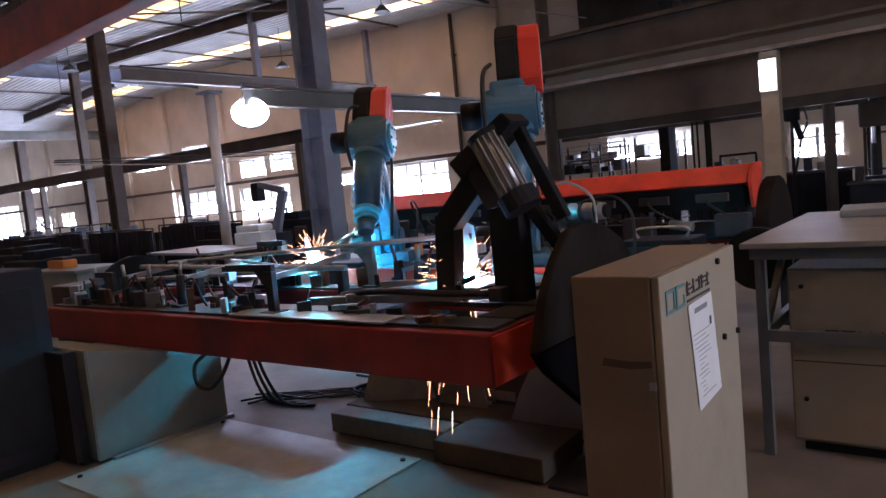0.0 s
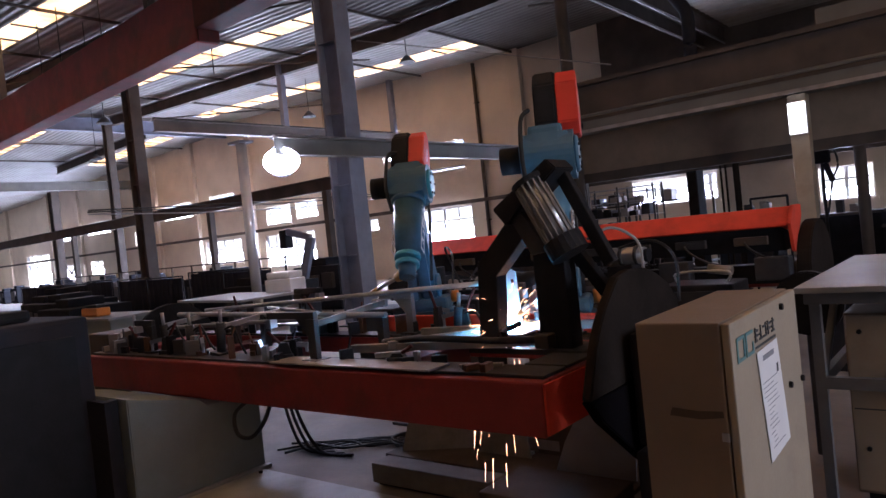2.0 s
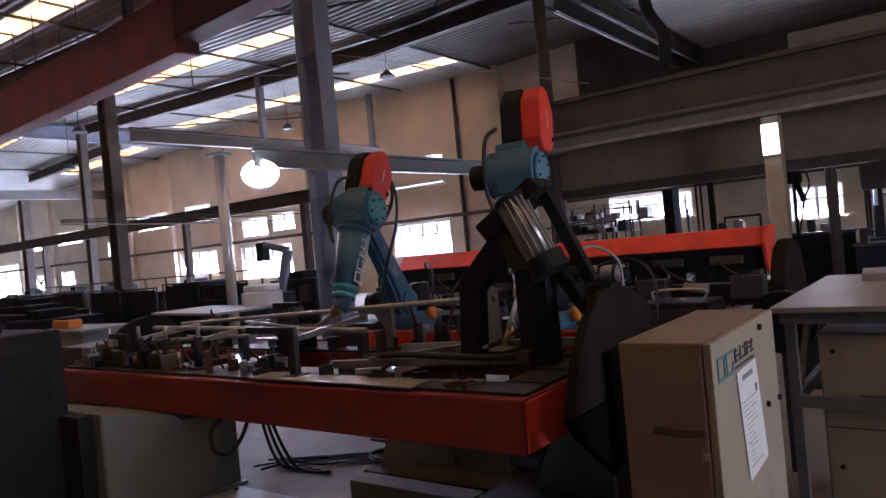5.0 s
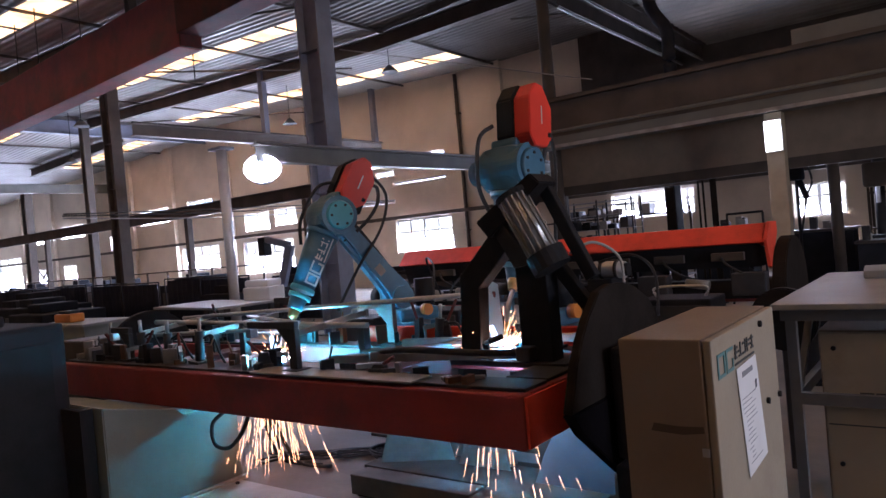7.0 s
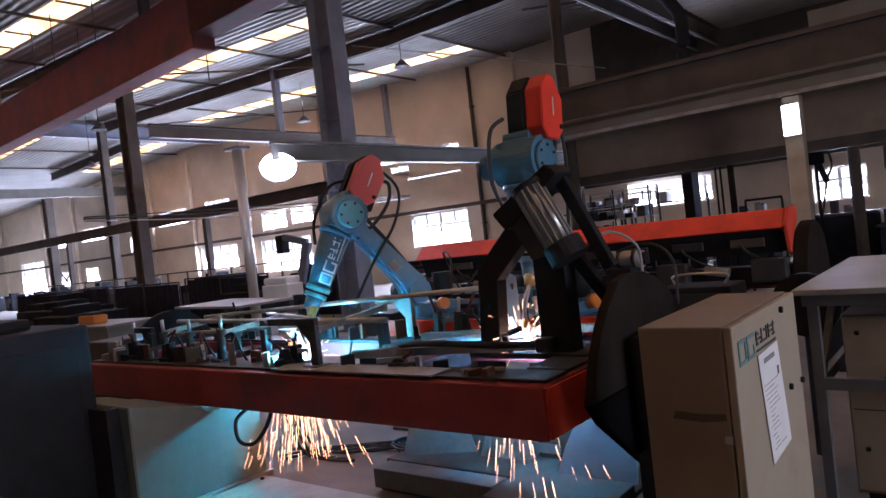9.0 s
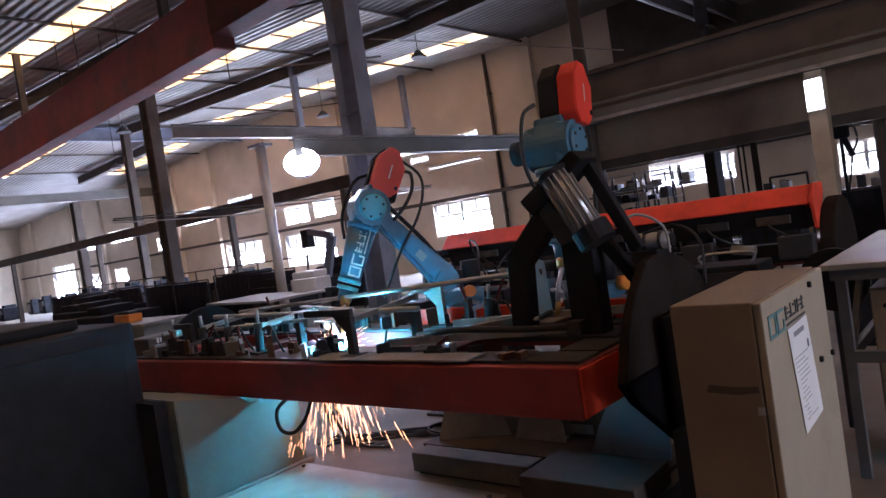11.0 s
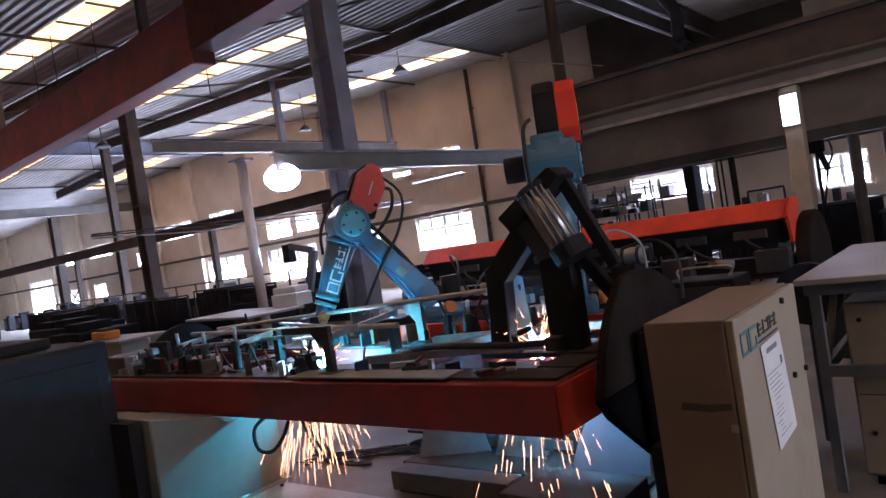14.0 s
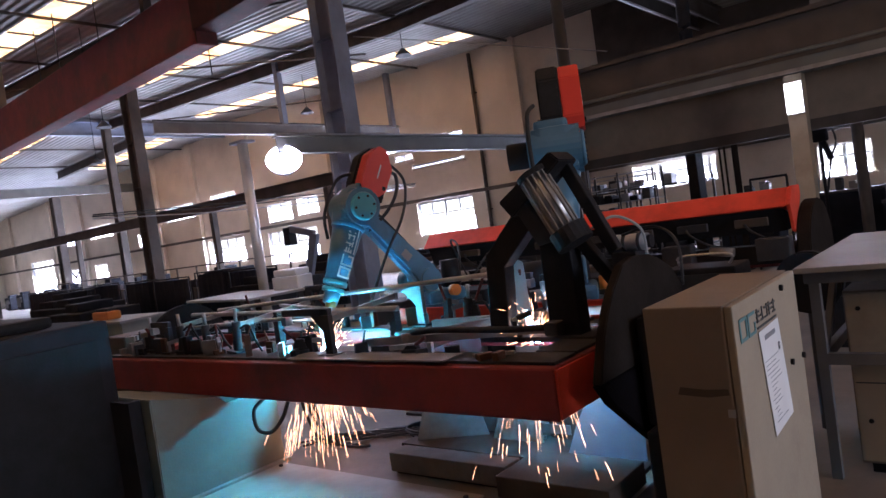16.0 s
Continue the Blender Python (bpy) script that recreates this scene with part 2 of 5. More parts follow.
def plate(outline, thick, m=None, bevel=0.0):
    """A plate of an outline in x, z, thick along y."""
    bm = bmesh.new()
    f = bm.faces.new([bm.verts.new((x, -thick / 2, z)) for x, z in outline])
    r = bmesh.ops.extrude_face_region(bm, geom=[f])
    bmesh.ops.translate(bm, verts=[v for v in r["geom"] if isinstance(v, bmesh.types.BMVert)], vec=(0, thick, 0))
    if bevel:
        bmesh.ops.bevel(bm, geom=bm.edges[:], offset=bevel, segments=2, affect="EDGES")
    if m is not None:
        bmesh.ops.transform(bm, verts=bm.verts, matrix=m)
    return bm


def tube(points, r, seg=8, smooth=6):
    """A bent tube through points."""
    pts = [Vector(p) for p in points]
    path = []
    for i in range(len(pts) - 1):
        p0, p1, p2, p3 = pts[max(0, i - 1)], pts[i], pts[i + 1], pts[min(len(pts) - 1, i + 2)]
        for k in range(smooth):
            t = k / smooth
            path.append(0.5 * ((2 * p1) + (p2 - p0) * t + (2 * p0 - 5 * p1 + 4 * p2 - p3) * t * t + (3 * p1 - p0 - 3 * p2 + p3) * t ** 3))
    path.append(pts[-1])
    bm = bmesh.new()
    rings = []
    for i, p in enumerate(path):
        d = (path[min(i + 1, len(path) - 1)] - path[max(i - 1, 0)]).normalized()
        m = d.to_track_quat("Z", "Y").to_matrix()
        rings.append([bm.verts.new(p + m @ Vector((r * math.cos(a), r * math.sin(a), 0))) for a in [2 * math.pi * j / seg for j in range(seg)]])
    for a, b in zip(rings, rings[1:]):
        for j in range(seg):
            bm.faces.new((a[j], a[(j + 1) % seg], b[(j + 1) % seg], b[j]))
    bm.faces.new(rings[0][::-1])
    bm.faces.new(rings[-1])
    return bm


def i_section(n, h, w, tf, tw, m):
    """An I outline in y, z drawn out along x from -n to n."""
    pts = [(-w / 2, -h / 2), (w / 2, -h / 2), (w / 2, -h / 2 + tf), (tw / 2, -h / 2 + tf), (tw / 2, h / 2 - tf), (w / 2, h / 2 - tf),
           (w / 2, h / 2), (-w / 2, h / 2), (-w / 2, h / 2 - tf), (-tw / 2, h / 2 - tf), (-tw / 2, -h / 2 + tf), (-w / 2, -h / 2 + tf)]
    bm = bmesh.new()
    a, b = [[bm.verts.new((x, *p)) for p in pts] for x in (-n, n)]
    for k in range(12):
        bm.faces.new((a[k - 1], a[k], b[k], b[k - 1]))
    bm.faces.new(a)
    bm.faces.new(b)
    bmesh.ops.transform(bm, verts=bm.verts, matrix=m)
    return bm


def ibeam(a, b, h, w, tf=0.02, tw=0.015):
    """A steel I section from a to b with its web upright (or towards y for a column)."""
    a, b = Vector(a), Vector(b)
    x = (b - a).normalized()
    up = Vector((0, 0, 1)) if abs(x.z) < 0.9 else Vector((1, 0, 0))
    y = up.cross(x).normalized()
    z = x.cross(y)
    m = Matrix((x, y, z)).transposed().to_4x4()
    m.translation = (a + b) / 2
    n = (b - a).length / 2
    return i_section(n, h, w, tf, tw, m)


# ---- structure: floor, walls, roof ----
X_WEST, X_EAST, Y_SOUTH = -64.0, 9.0, -9.0
tagged(part("floor", box(X_WEST, X_EAST, Y_SOUTH, WALL_Y, -0.25, 0), CONCRETE), "grey dusty concrete factory floor", "floor", kind="structure")


def roof_z(x):
    """The underside of the roof: a middle bay that rises westward, a lower bay beyond it, a flatter one to the east."""
    if x < -31.0:
        return 8.13 + 0.036 * (x + 31.5)
    if x < -13.4:
        return 7.93 + 0.036 * (-13.4 - x)
    return 7.93 + 0.02 * (x + 13.4)


STRIPS = [(-29.8, -13.4), (-41.0, -32.9)]
# unseen skylights over the near bay, added to light the stations from above
UNSEEN_STRIP = (-9.0, 4.0)
UNSEEN_Y = (1.8, 7.7, -4.2)
STRIP_Y = [7.7, 13.2, 19.3, 1.8, -4.2]
STRIP_W = 0.75


def in_strip(x, y):
    if UNSEEN_STRIP[0] < x < UNSEEN_STRIP[1] and any(abs(y - s) < STRIP_W / 2 for s in UNSEEN_Y):
        return True
    return any(a <= x <= b for a, b in STRIPS) and any(abs(y - s) < STRIP_W / 2 for s in STRIP_Y)


def roof(xs):
    """Trapezoid roof sheeting with ribs along x, with gaps where the skylights are."""
    bm = bmesh.new()
    ys = set()
    y = Y_SOUTH
    while y < WALL_Y + 0.3:
        ys.add(round(y, 3))
        y += 0.06
    for s in STRIP_Y:
        ys.update((round(s - STRIP_W / 2, 3), round(s + STRIP_W / 2, 3)))
    ys = sorted(ys)
    grid = [[bm.verts.new((x, y, roof_z(x) + (0.035 if round((y - Y_SOUTH) / 0.06) % 4 < 2 else 0.0))) for y in ys] for x in xs]
    for i in range(len(xs) - 1):
        for j in range(len(ys) - 1):
            if not in_strip((xs[i] + xs[i + 1]) / 2, (ys[j] + ys[j + 1]) / 2):
                bm.faces.new((grid[i][j], grid[i + 1][j], grid[i + 1][j + 1], grid[i][j + 1]))
    return bm


tagged(part("ceiling", roof([X_WEST, -41.0, -32.9, -31.001, -30.999, -29.8, -13.4]), ROOF), "grey corrugated steel roof sheeting", "roof", kind="structure")
tagged(part("ceiling_east", roof([-13.4, UNSEEN_STRIP[0], UNSEEN_STRIP[1], X_EAST]), EAST_ROOF), "dark brown corrugated steel roof sheeting", "roof", kind="structure")
for sy in STRIP_Y:
    for x0, x1 in STRIPS + ([UNSEEN_STRIP] if sy in UNSEEN_Y else []):
        n = 11
        sk = tagged(new("skylight"), "yellowed translucent skylight strip between roof sheets", "skylight", kind="structure")
        for k in range(n):
            a, b = x0 + (x1 - x0) * k / n, x0 + (x1 - x0) * (k + 1) / n
            bm = bmesh.new()
            bm.faces.new([bm.verts.new(p) for p in ((a, sy - STRIP_W / 2 - 0.12, roof_z(a) + 0.042), (b, sy - STRIP_W / 2 - 0.12, roof_z(b) + 0.042), (b, sy + STRIP_W / 2 + 0.12, roof_z(b) + 0.042), (a, sy + STRIP_W / 2 + 0.12, roof_z(a) + 0.042))])
            part("skylight_sheet", bm, SKYLIGHT, sk)
            part("cross_bar", bar((b, sy - STRIP_W / 2, roof_z(b) + 0.01), (b, sy + STRIP_W / 2, roof_z(b) + 0.01), 0.09, 0.03), STRUCT_DARK, sk)


def wall_with_windows(y0, y1, z_top, openings):
    """Wall along x from boxes round its openings."""
    bm = bmesh.new()
    cols = sorted({X_WEST, X_EAST, *[c - w / 2 for c, w, *_ in openings], *[c + w / 2 for c, w, *_ in openings]})
    for a, b in zip(cols, cols[1:]):
        mid = (a + b) / 2
        holes = sorted((z0, z1) for c, w, z0, z1 in openings if c - w / 2 < mid < c + w / 2)
        z = 0.0
        for z0, z1 in holes:
            add_box(bm, a, b, y0, y1, z, z0)
            z = z1
        add_box(bm, a, b, y0, y1, z, z_top)
    return bm


tagged(part("wall_north", wall_with_windows(WALL_Y, WALL_Y + 0.24, 9.4, WINDOWS), WALL), "cream plastered factory wall, stained", "wall", kind="structure")
# the south and east walls are unseen and kept dark to cut bounced light
tagged(part("wall_south", box(X_WEST, X_EAST, Y_SOUTH - 0.24, Y_SOUTH, 0, 9.4), DARK_WALL), "dark unseen factory wall, cuts bounced light", "wall", kind="structure")
tagged(part("wall_west", box(X_WEST - 0.24, X_WEST, Y_SOUTH, WALL_Y, 0, 9.4), WALL), "cream plastered factory wall", "wall", kind="structure")
east = box(X_EAST, X_EAST + 0.24, Y_SOUTH, GATE[0], 0, 9.4)
add_box(east, X_EAST, X_EAST + 0.24, GATE[1], WALL_Y, 0, 9.4)
add_box(east, X_EAST, X_EAST + 0.24, GATE[0], GATE[1], GATE[3], 9.4)
tagged(part("wall_east", east, DARK_WALL), "dark unseen factory wall, cuts bounced light", "wall", kind="structure")


def window(i, cx, w, z0, z1):
    win = tagged(new("window_%d" % i), "white framed factory window, bright daylight outside", "window", kind="structure")
    fr = bmesh.new()
    y = WALL_Y + 0.1
    for x in (cx - w / 2, cx + w / 2 - 0.06):
        add_box(fr, x, x + 0.06, y - 0.04, y + 0.04, z0, z1)
    for z in (z0, z1 - 0.06):
        add_box(fr, cx - w / 2 + 0.06, cx + w / 2 - 0.06, y - 0.04, y + 0.04, z, z + 0.06)
    part("window_frame", fr, WHITE, win)
    n = max(2, round(w / 0.75))
    rows = 3 if z1 - z0 > 2 else 2
    mull = bmesh.new()
    for k in range(1, n):
        x = cx - w / 2 + w * k / n
        hw = 0.05 if k == n // 2 or n < 4 else 0.025
        add_box(mull, x - hw, x + hw, y - 0.03, y + 0.03, z0 + 0.06, z1 - 0.06)
    part("mullion", mull, WHITE, win)
    tr = bmesh.new()
    for k in range(1, rows):
        z = z0 + (z1 - z0) * (k / rows if rows == 3 else 0.62)
        add_box(tr, cx - w / 2 + 0.06, cx + w / 2 - 0.06, y - 0.025, y + 0.025, z - 0.025, z + 0.025)
    part("transom", tr, WHITE, win)
    part("window_sill", box(cx - w / 2 - 0.08, cx + w / 2 + 0.08, WALL_Y - 0.07, WALL_Y - 0.003, z0 - 0.07, z0 - 0.003), WALL, win)
    g = part("pane", box(cx - w / 2, cx + w / 2, y + 0.045, y + 0.05, z0, z1), GLASS, win)
    g.visible_shadow = False


for i, (cx, w, z0, z1) in enumerate(WINDOWS):
    window(i + 1, cx, w, z0, z1)

# wall pilasters and a tie beam along the far wall
for x in (-61, -53.3, -48.6, -43.2, -38.6, -34.4, -29.4, -23.6, -13.2, 0.4):
    tagged(part("wall_pilaster", box(x - 0.22, x + 0.22, WALL_Y - 0.2, WALL_Y - 0.004, 0, 8.2), WALL), "cream plastered wall pier", "pilaster", kind="structure")
tagged(part("wall_tie_beam", box(X_WEST, X_EAST, WALL_Y - 0.3, WALL_Y - 0.21, 2.72, 2.86), STRUCT_DARK), "dark steel rail along the wall", "beam", kind="structure")


dp = thing("drain_pipe", pose(-15.0, WALL_Y - 0.1, 0), "dark drain pipe fixed to the cream wall", "pipe")
part("pipe", rod((0, 0, 0.3), (0, 0, 7.9), 0.07, seg=12), STRUCT_DARK, dp, smooth=True)
for z in (2.0, 4.4, 6.4):
    part("clip", box(-0.1, 0.1, -0.02, 0.09, z, z + 0.05), DARK, dp)


# ---- steelwork under the roof ----
for xa, xb, ys in ((-30.8, -13.4, (-6.4, 3.4, 9.4, 15.4)), (-41.0, -31.2, (3.4, 9.4, 17.2)), (-13.4, 5.5, (-6.4, 3.4, 9.4, 15.4))):
    for y in ys:
        a, b = (xa, y, roof_z(xa) - 0.3), (xb, y, roof_z(xb) - 0.3)
        tagged(part("rafter", ibeam(a, b, 0.42, 0.2), STRUCT_DARK), "dark painted steel rafter under the roof", "beam", "roof rafters", "structure")
# beams across the hall: under the step of the roof, under the far eave, and the far crane's runway
tagged(part("step_beam", ibeam((-31.0, Y_SOUTH, 8.1), (-31.0, WALL_Y, 8.1), 0.62, 0.24), STRUCT), "blue-grey steel beam under the step of the roof", "beam", kind="structure")
tagged(part("eave_beam", ibeam((-40.6, Y_SOUTH, 6.35), (-40.6, WALL_Y, 6.6), 0.5, 0.3), GIRDER), "pale grey steel beam under the far eave", "beam", kind="structure")
far_run = thing("far_runway_beam", pose(-18.8, 0, 0), "brown-grey crane runway beam across the hall", "crane runway")
part("girder", ibeam((0, 10.6, 5.64), (0, 21.25, 5.72), 0.36, 0.26), FAR_RUN, far_run)
part("rail", bar((0, 10.6, 5.85), (0, 21.25, 5.93), 0.06, 0.05), DARK, far_run)
for y in (15.4, 20.9):
    part("hanger", box(-0.1, 0.1, y - 0.1, y + 0.1, 5.86, roof_z(-18.8) - 0.07), STRUCT, far_run)
for k in range(10):
    x = -39.6 + k * 4.4
    if abs(x + 31.0) > 0.4:
        tagged(part("purlin", bar((x, Y_SOUTH, roof_z(x) - 0.06), (x, WALL_Y, roof_z(x) - 0.06), 0.05, 0.07), STRUCT_DARK), "thin dark steel purlin", "beam", "roof purlins", "structure")


def column(x, y, h, w, d, name="steel_column", mat=STRUCT, label="blue-grey painted steel H column of the hall"):
    col = thing(name, pose(x, y, 0), label, "column", "hall columns")
    part("shaft", i_section((h - 0.03) / 2, w, d, 0.05, 0.06, Matrix(((0, 0, 1, 0), (0, 1, 0, 0), (1, 0, 0, 0.03 + (h - 0.03) / 2), (0, 0, 0, 1)))), mat, col)
    part("base_plate", box(-w / 2 - 0.1, w / 2 + 0.1, -d / 2 - 0.1, d / 2 + 0.1, 0, 0.03, 0.004), DARK, col)
    st = bmesh.new()
    for k in range(1, int(h / 1.4)):
        add_box(st, -w / 2 + 0.05, w / 2 - 0.05, -d / 2 + 0.02, -0.03, k * 1.4, k * 1.4 + 0.015)
    part("stiffener", st, mat, col)
    return col


column(-10.0, 9.55, 7.6, 0.58, 0.4)
wp_col = thing("pipe_column", pose(-6.62, 12.72, 0), "dark round steel pipe column at the girder's end", "column", "hall columns")
part("pipe", rod((0, 0, 0.03), (0, 0, roof_z(-6.62)), 0.125, seg=24), STRUCT_DARK, wp_col, smooth=True)
part("base_plate", box(-0.24, 0.24, -0.24, 0.24, 0, 0.03, 0.004), DARK, wp_col)
column(-21.05, 11.2, 7.5, 0.5, 0.35, mat=STRUCT_DARK, label="dark brown painted steel column")
column(-30.2, 14.9, 8.0, 0.34, 0.3, mat=STRUCT_DARK, label="dark brown painted steel column")
column(-40.0, 16.4, 6.2, 0.45, 0.4, mat=STRUCT_DARK, label="dark brown painted steel column")

# white pipe column that carries the runway's near end
pc = thing("pipe_column", pose(-11.35, 8.1, 0), "shiny pale painted steel pipe column", "column")
part("pipe", rod((0, 0, 0.03), (0, 0, 3.78), 0.1, seg=24), POLISHED, pc, smooth=True)
part("base_plate", box(-0.2, 0.2, -0.2, 0.2, 0, 0.03, 0.004), DARK, pc)
part("cap_plate", box(-0.2, 0.2, -0.16, 0.16, 3.78, 3.83, 0.004), STRUCT, pc)

rw = thing("crane_runway_beam", pose(-9.2, 0, 0), "pale grey crane runway beam on the columns", "crane runway")
part("girder", ibeam((0, 7.2, 3.36), (0, 21.2, 3.5), 0.3, 0.22), GIRDER, rw)
part("rail", bar((0, 7.2, 3.535), (0, 21.2, 3.675), 0.06, 0.05), STEEL, rw)
for k, (z, sag) in enumerate(((3.16, 0.1), (3.1, 0.2), (3.2, 0.04))):
    pts = [(-9.05 + 0.03 * k, 8.2 + 12.9 * f, z + 0.3 * f - sag * 4 * f * (1 - f)) for f in (0, 0.25, 0.5, 0.75, 1)]
    part("festoon_cable", tube(pts, 0.018), (RUBBER, TABLETOP, RUBBER)[k], rw, smooth=True)
rail = thing("cross_rail", pose(0, 0, 0), "dark steel rail that crosses the hall", "rail")
part("rail_beam", ibeam((-62, 14.2, 3.52), (-15.5, 14.2, 3.52), 0.4, 0.2), STRUCT_DARK, rail)
for x in (-56, -44, -33, -22, -15.8):
    part("rail_post", box(x - 0.1, x + 0.1, 14.1, 14.3, 0, 3.315), STRUCT_DARK, rail)

# red crane girder overhead
crane = thing("bridge_crane", pose(-10.4, 6.98, 0, 0, 0, -2.7), "red painted bridge crane girder overhead, dark end carriage", "crane")
part("girder", box(-30, -0.002, -0.2, 0.2, 5.33, 6.4, 0.015), RED, crane)
part("girder_plate", box(-30, -0.002, -0.225, -0.203, 5.33, 5.39), RED, crane)
part("end_truck", box(0, 4.2, -0.24, 0.24, 5.55, 6.5, 0.02), DARK_RED, crane, "dark red end carriage")
part("end_cap", box(0.0, 0.05, -0.2, 0.2, 5.34, 5.548, 0.006), DARK_RED, crane)
for x in (-1.9, -10.4, -20.0, -29.0):
    part("hanger", box(x - 0.08, x + 0.08, -0.08, 0.08, 6.402, roof_z(x - 10.4) - 0.02), STRUCT_DARK, crane)

# hanging lamps and drop rods
for x, y, z in ((-13.6, 16.0, 6.9), (-23.5, 11.5, 6.6), (-30.0, 14.2, 6.4), (-18.2, 8.6, 6.4), (-20.5, 18.0, 6.7)):
    hl = thing("pendant_lamp", pose(x, y, z), "dark bell-shaped pendant lamp, unlit", "lamp", "pendant lamps")
    part("cord", rod((0, 0, 0.2), (0, 0, roof_z(x) - z), 0.012, seg=6), BLACK, hl)
    part("shade", rod((0, 0, 0), (0, 0, 0.22), 0.27, 0.06, 16), DARK, hl, smooth=True)
for x, y in ((-15.9, 7.9), (-17.4, 7.6), (-19.0, 7.8), (-14.0, 9.5)):
    tagged(part("hanger_rod", rod((x, y, 5.9), (x, y, roof_z(x)), 0.014, seg=6), BLACK), "thin steel hanger rod under the roof", "rod", "hanger rods")
for xa, ya, xb, yb in ((-13.5, 10.5, -6.0, 14.5), (-21, 10.5, -15.5, 16.4), (-28, 16.4, -21.5, 21.2), (-29.5, 4.7, -22, 10.5), (-9.5, 16.4, -3, 21.3)):
    tagged(part("brace_rod", rod((xa, ya, roof_z(xa) - 0.5), (xb, yb, roof_z(xb) - 0.5), 0.03, seg=8), STRUCT_DARK), "thin dark roof bracing rod", "brace", "roof braces", "structure")

# ---- girder, partition and post of the next bay ----
BY = 11.8
gd = thing("bay_girder", pose(0, BY, 0), "long dark grey-green box girder over the bay", "girder")
part("girder_web", box(-6.6, X_EAST - 0.02, 0.0, 0.3, 3.42, 4.08), STRUCT_DARK, gd)
part("lower_flange", box(-6.8, X_EAST - 0.02, -0.16, 0.34, 3.22, 3.415, 0.01), GIRDER, gd)
part("flange_lip", box(-6.8, X_EAST - 0.02, -0.2, -0.162, 3.2, 3.26), MILL, gd)
part("upper_flange", box(-6.6, X_EAST - 0.02, -0.1, 0.36, 4.085, 4.16), STRUCT_DARK, gd)
part("conduit", rod((-6.6, -0.22, 3.5), (X_EAST - 0.02, -0.22, 3.5), 0.03, seg=8), GIRDER, gd)
part("cover_panel", box(-1.95, 3.2, 0.02, 0.26, 4.165, 4.42, 0.01), GIRDER, gd, "pale grey panel on the girder")
pt = thing("partition_band", pose(0, 13, 0), "beige painted upper partition band with dark lower edge", "partition")
part("panel", box(-6.9, X_EAST - 0.02, 0, 0.12, 2.55, 4.3), TAN, pt)
part("lower_rail", box(-6.9, X_EAST - 0.02, -0.05, 0.16, 2.36, 2.546), STRUCT_DARK, pt)
for x in (-6.7, 5.5):
    part("partition_post", box(x - 0.1, x + 0.1, 0.0, 0.12, 0, 2.355), STRUCT_DARK, pt)
post = thing("girder_post", pose(-2.3, BY + 0.08, 0), "cream painted square post under the girder", "post")
part("shaft", box(-0.13, 0.13, -0.12, 0.12, 0.02, 3.2, 0.012), BEIGE, post)
part("base_plate", box(-0.22, 0.22, -0.2, 0.2, 0, 0.02), DARK, post)
# bright white patch on the post, built as a glowing panel
wl = thing("post_panel", pose(-2.3, BY - 0.08, 2.83), "glowing white panel on the cream post", "lamp")
part("housing", box(-0.13, 0.13, -0.02, 0.035, -0.25, 0.25, 0.01), WHITE, wl)
part("glowing_face", box(-0.115, 0.115, -0.05, -0.021, -0.23, 0.23, 0.012), PANEL_GLOW, wl)
p2 = thing("dark_post", pose(-1.77, 13.6, 0), "dark steel post behind the partition", "post")
part("shaft", rod((0, 0, 0), (0, 0, 3.3), 0.095, seg=16), STRUCT_DARK, p2, smooth=True)
# lean-to ceiling and cross beams beyond the girder
cp = bmesh.new()
ys = [12.3 + 0.1 * k for k in range(92)]
ga, gb = [[cp.verts.new((x, y, 6.78 + (0.03 if k % 4 < 2 else 0.0))) for k, y in enumerate(ys)] for x in (-5.8, X_EAST - 0.01)]
for k in range(91):
    cp.faces.new((ga[k], gb[k], gb[k + 1], ga[k + 1]))
tagged(part("ceiling_lean_to", cp, LEAN_ROOF), "brown ribbed sheet ceiling of the side bay", "ceiling", kind="structure")
# added sheet, not a part of the hall: darkens the upper wall
tagged(part("wall_cladding", box(-9.9, X_EAST - 0.02, WALL_Y - 0.12, WALL_Y - 0.02, 5.1, 9.0), STRUCT_DARK), "dark sheet added to darken the upper wall", "cladding", kind="structure")
for x, w in ((-6.56, 0.14), (-5.95, 0.12)):
    cb_t = thing("cross_beam", pose(x, 0, 6.56), "dark steel beam with a bare lower flange under the lean-to ceiling", "beam", "lean-to beams")
    part("web", ibeam((0, 13.3, 0), (0, 21.37, 0), 0.4, w), STRUCT_DARK, cb_t)
    part("flange_rail", bar((0, 13.3, -0.215), (0, 21.37, -0.215), w * 0.22, 0.025), MILL, cb_t)
    part("hanger", box(-0.05, 0.05, 13.35, 13.45, 0.201, roof_z(x) - 6.55), STRUCT_DARK, cb_t)
wr = thing("stay_wire", pose(0, 0, 0), "thin steel stay wire across the bay", "wire")
part("wire", rod((-9.6, 9.8, 5.6), (-5.35, 12.0, 4.4), 0.012, seg=6), MILL, wr)
tr = thing("roof_truss", pose(0, 12.6, 0), "dark steel lattice truss under the roof", "truss")
part("top_chord", bar((-9.4, 0, 7.95), (5.4, 0, 8.85), 0.12, 0.16), STRUCT_DARK, tr)
part("bottom_chord", bar((-9.4, 0, 6.9), (5.4, 0, 7.8), 0.12, 0.16), STRUCT_DARK, tr)
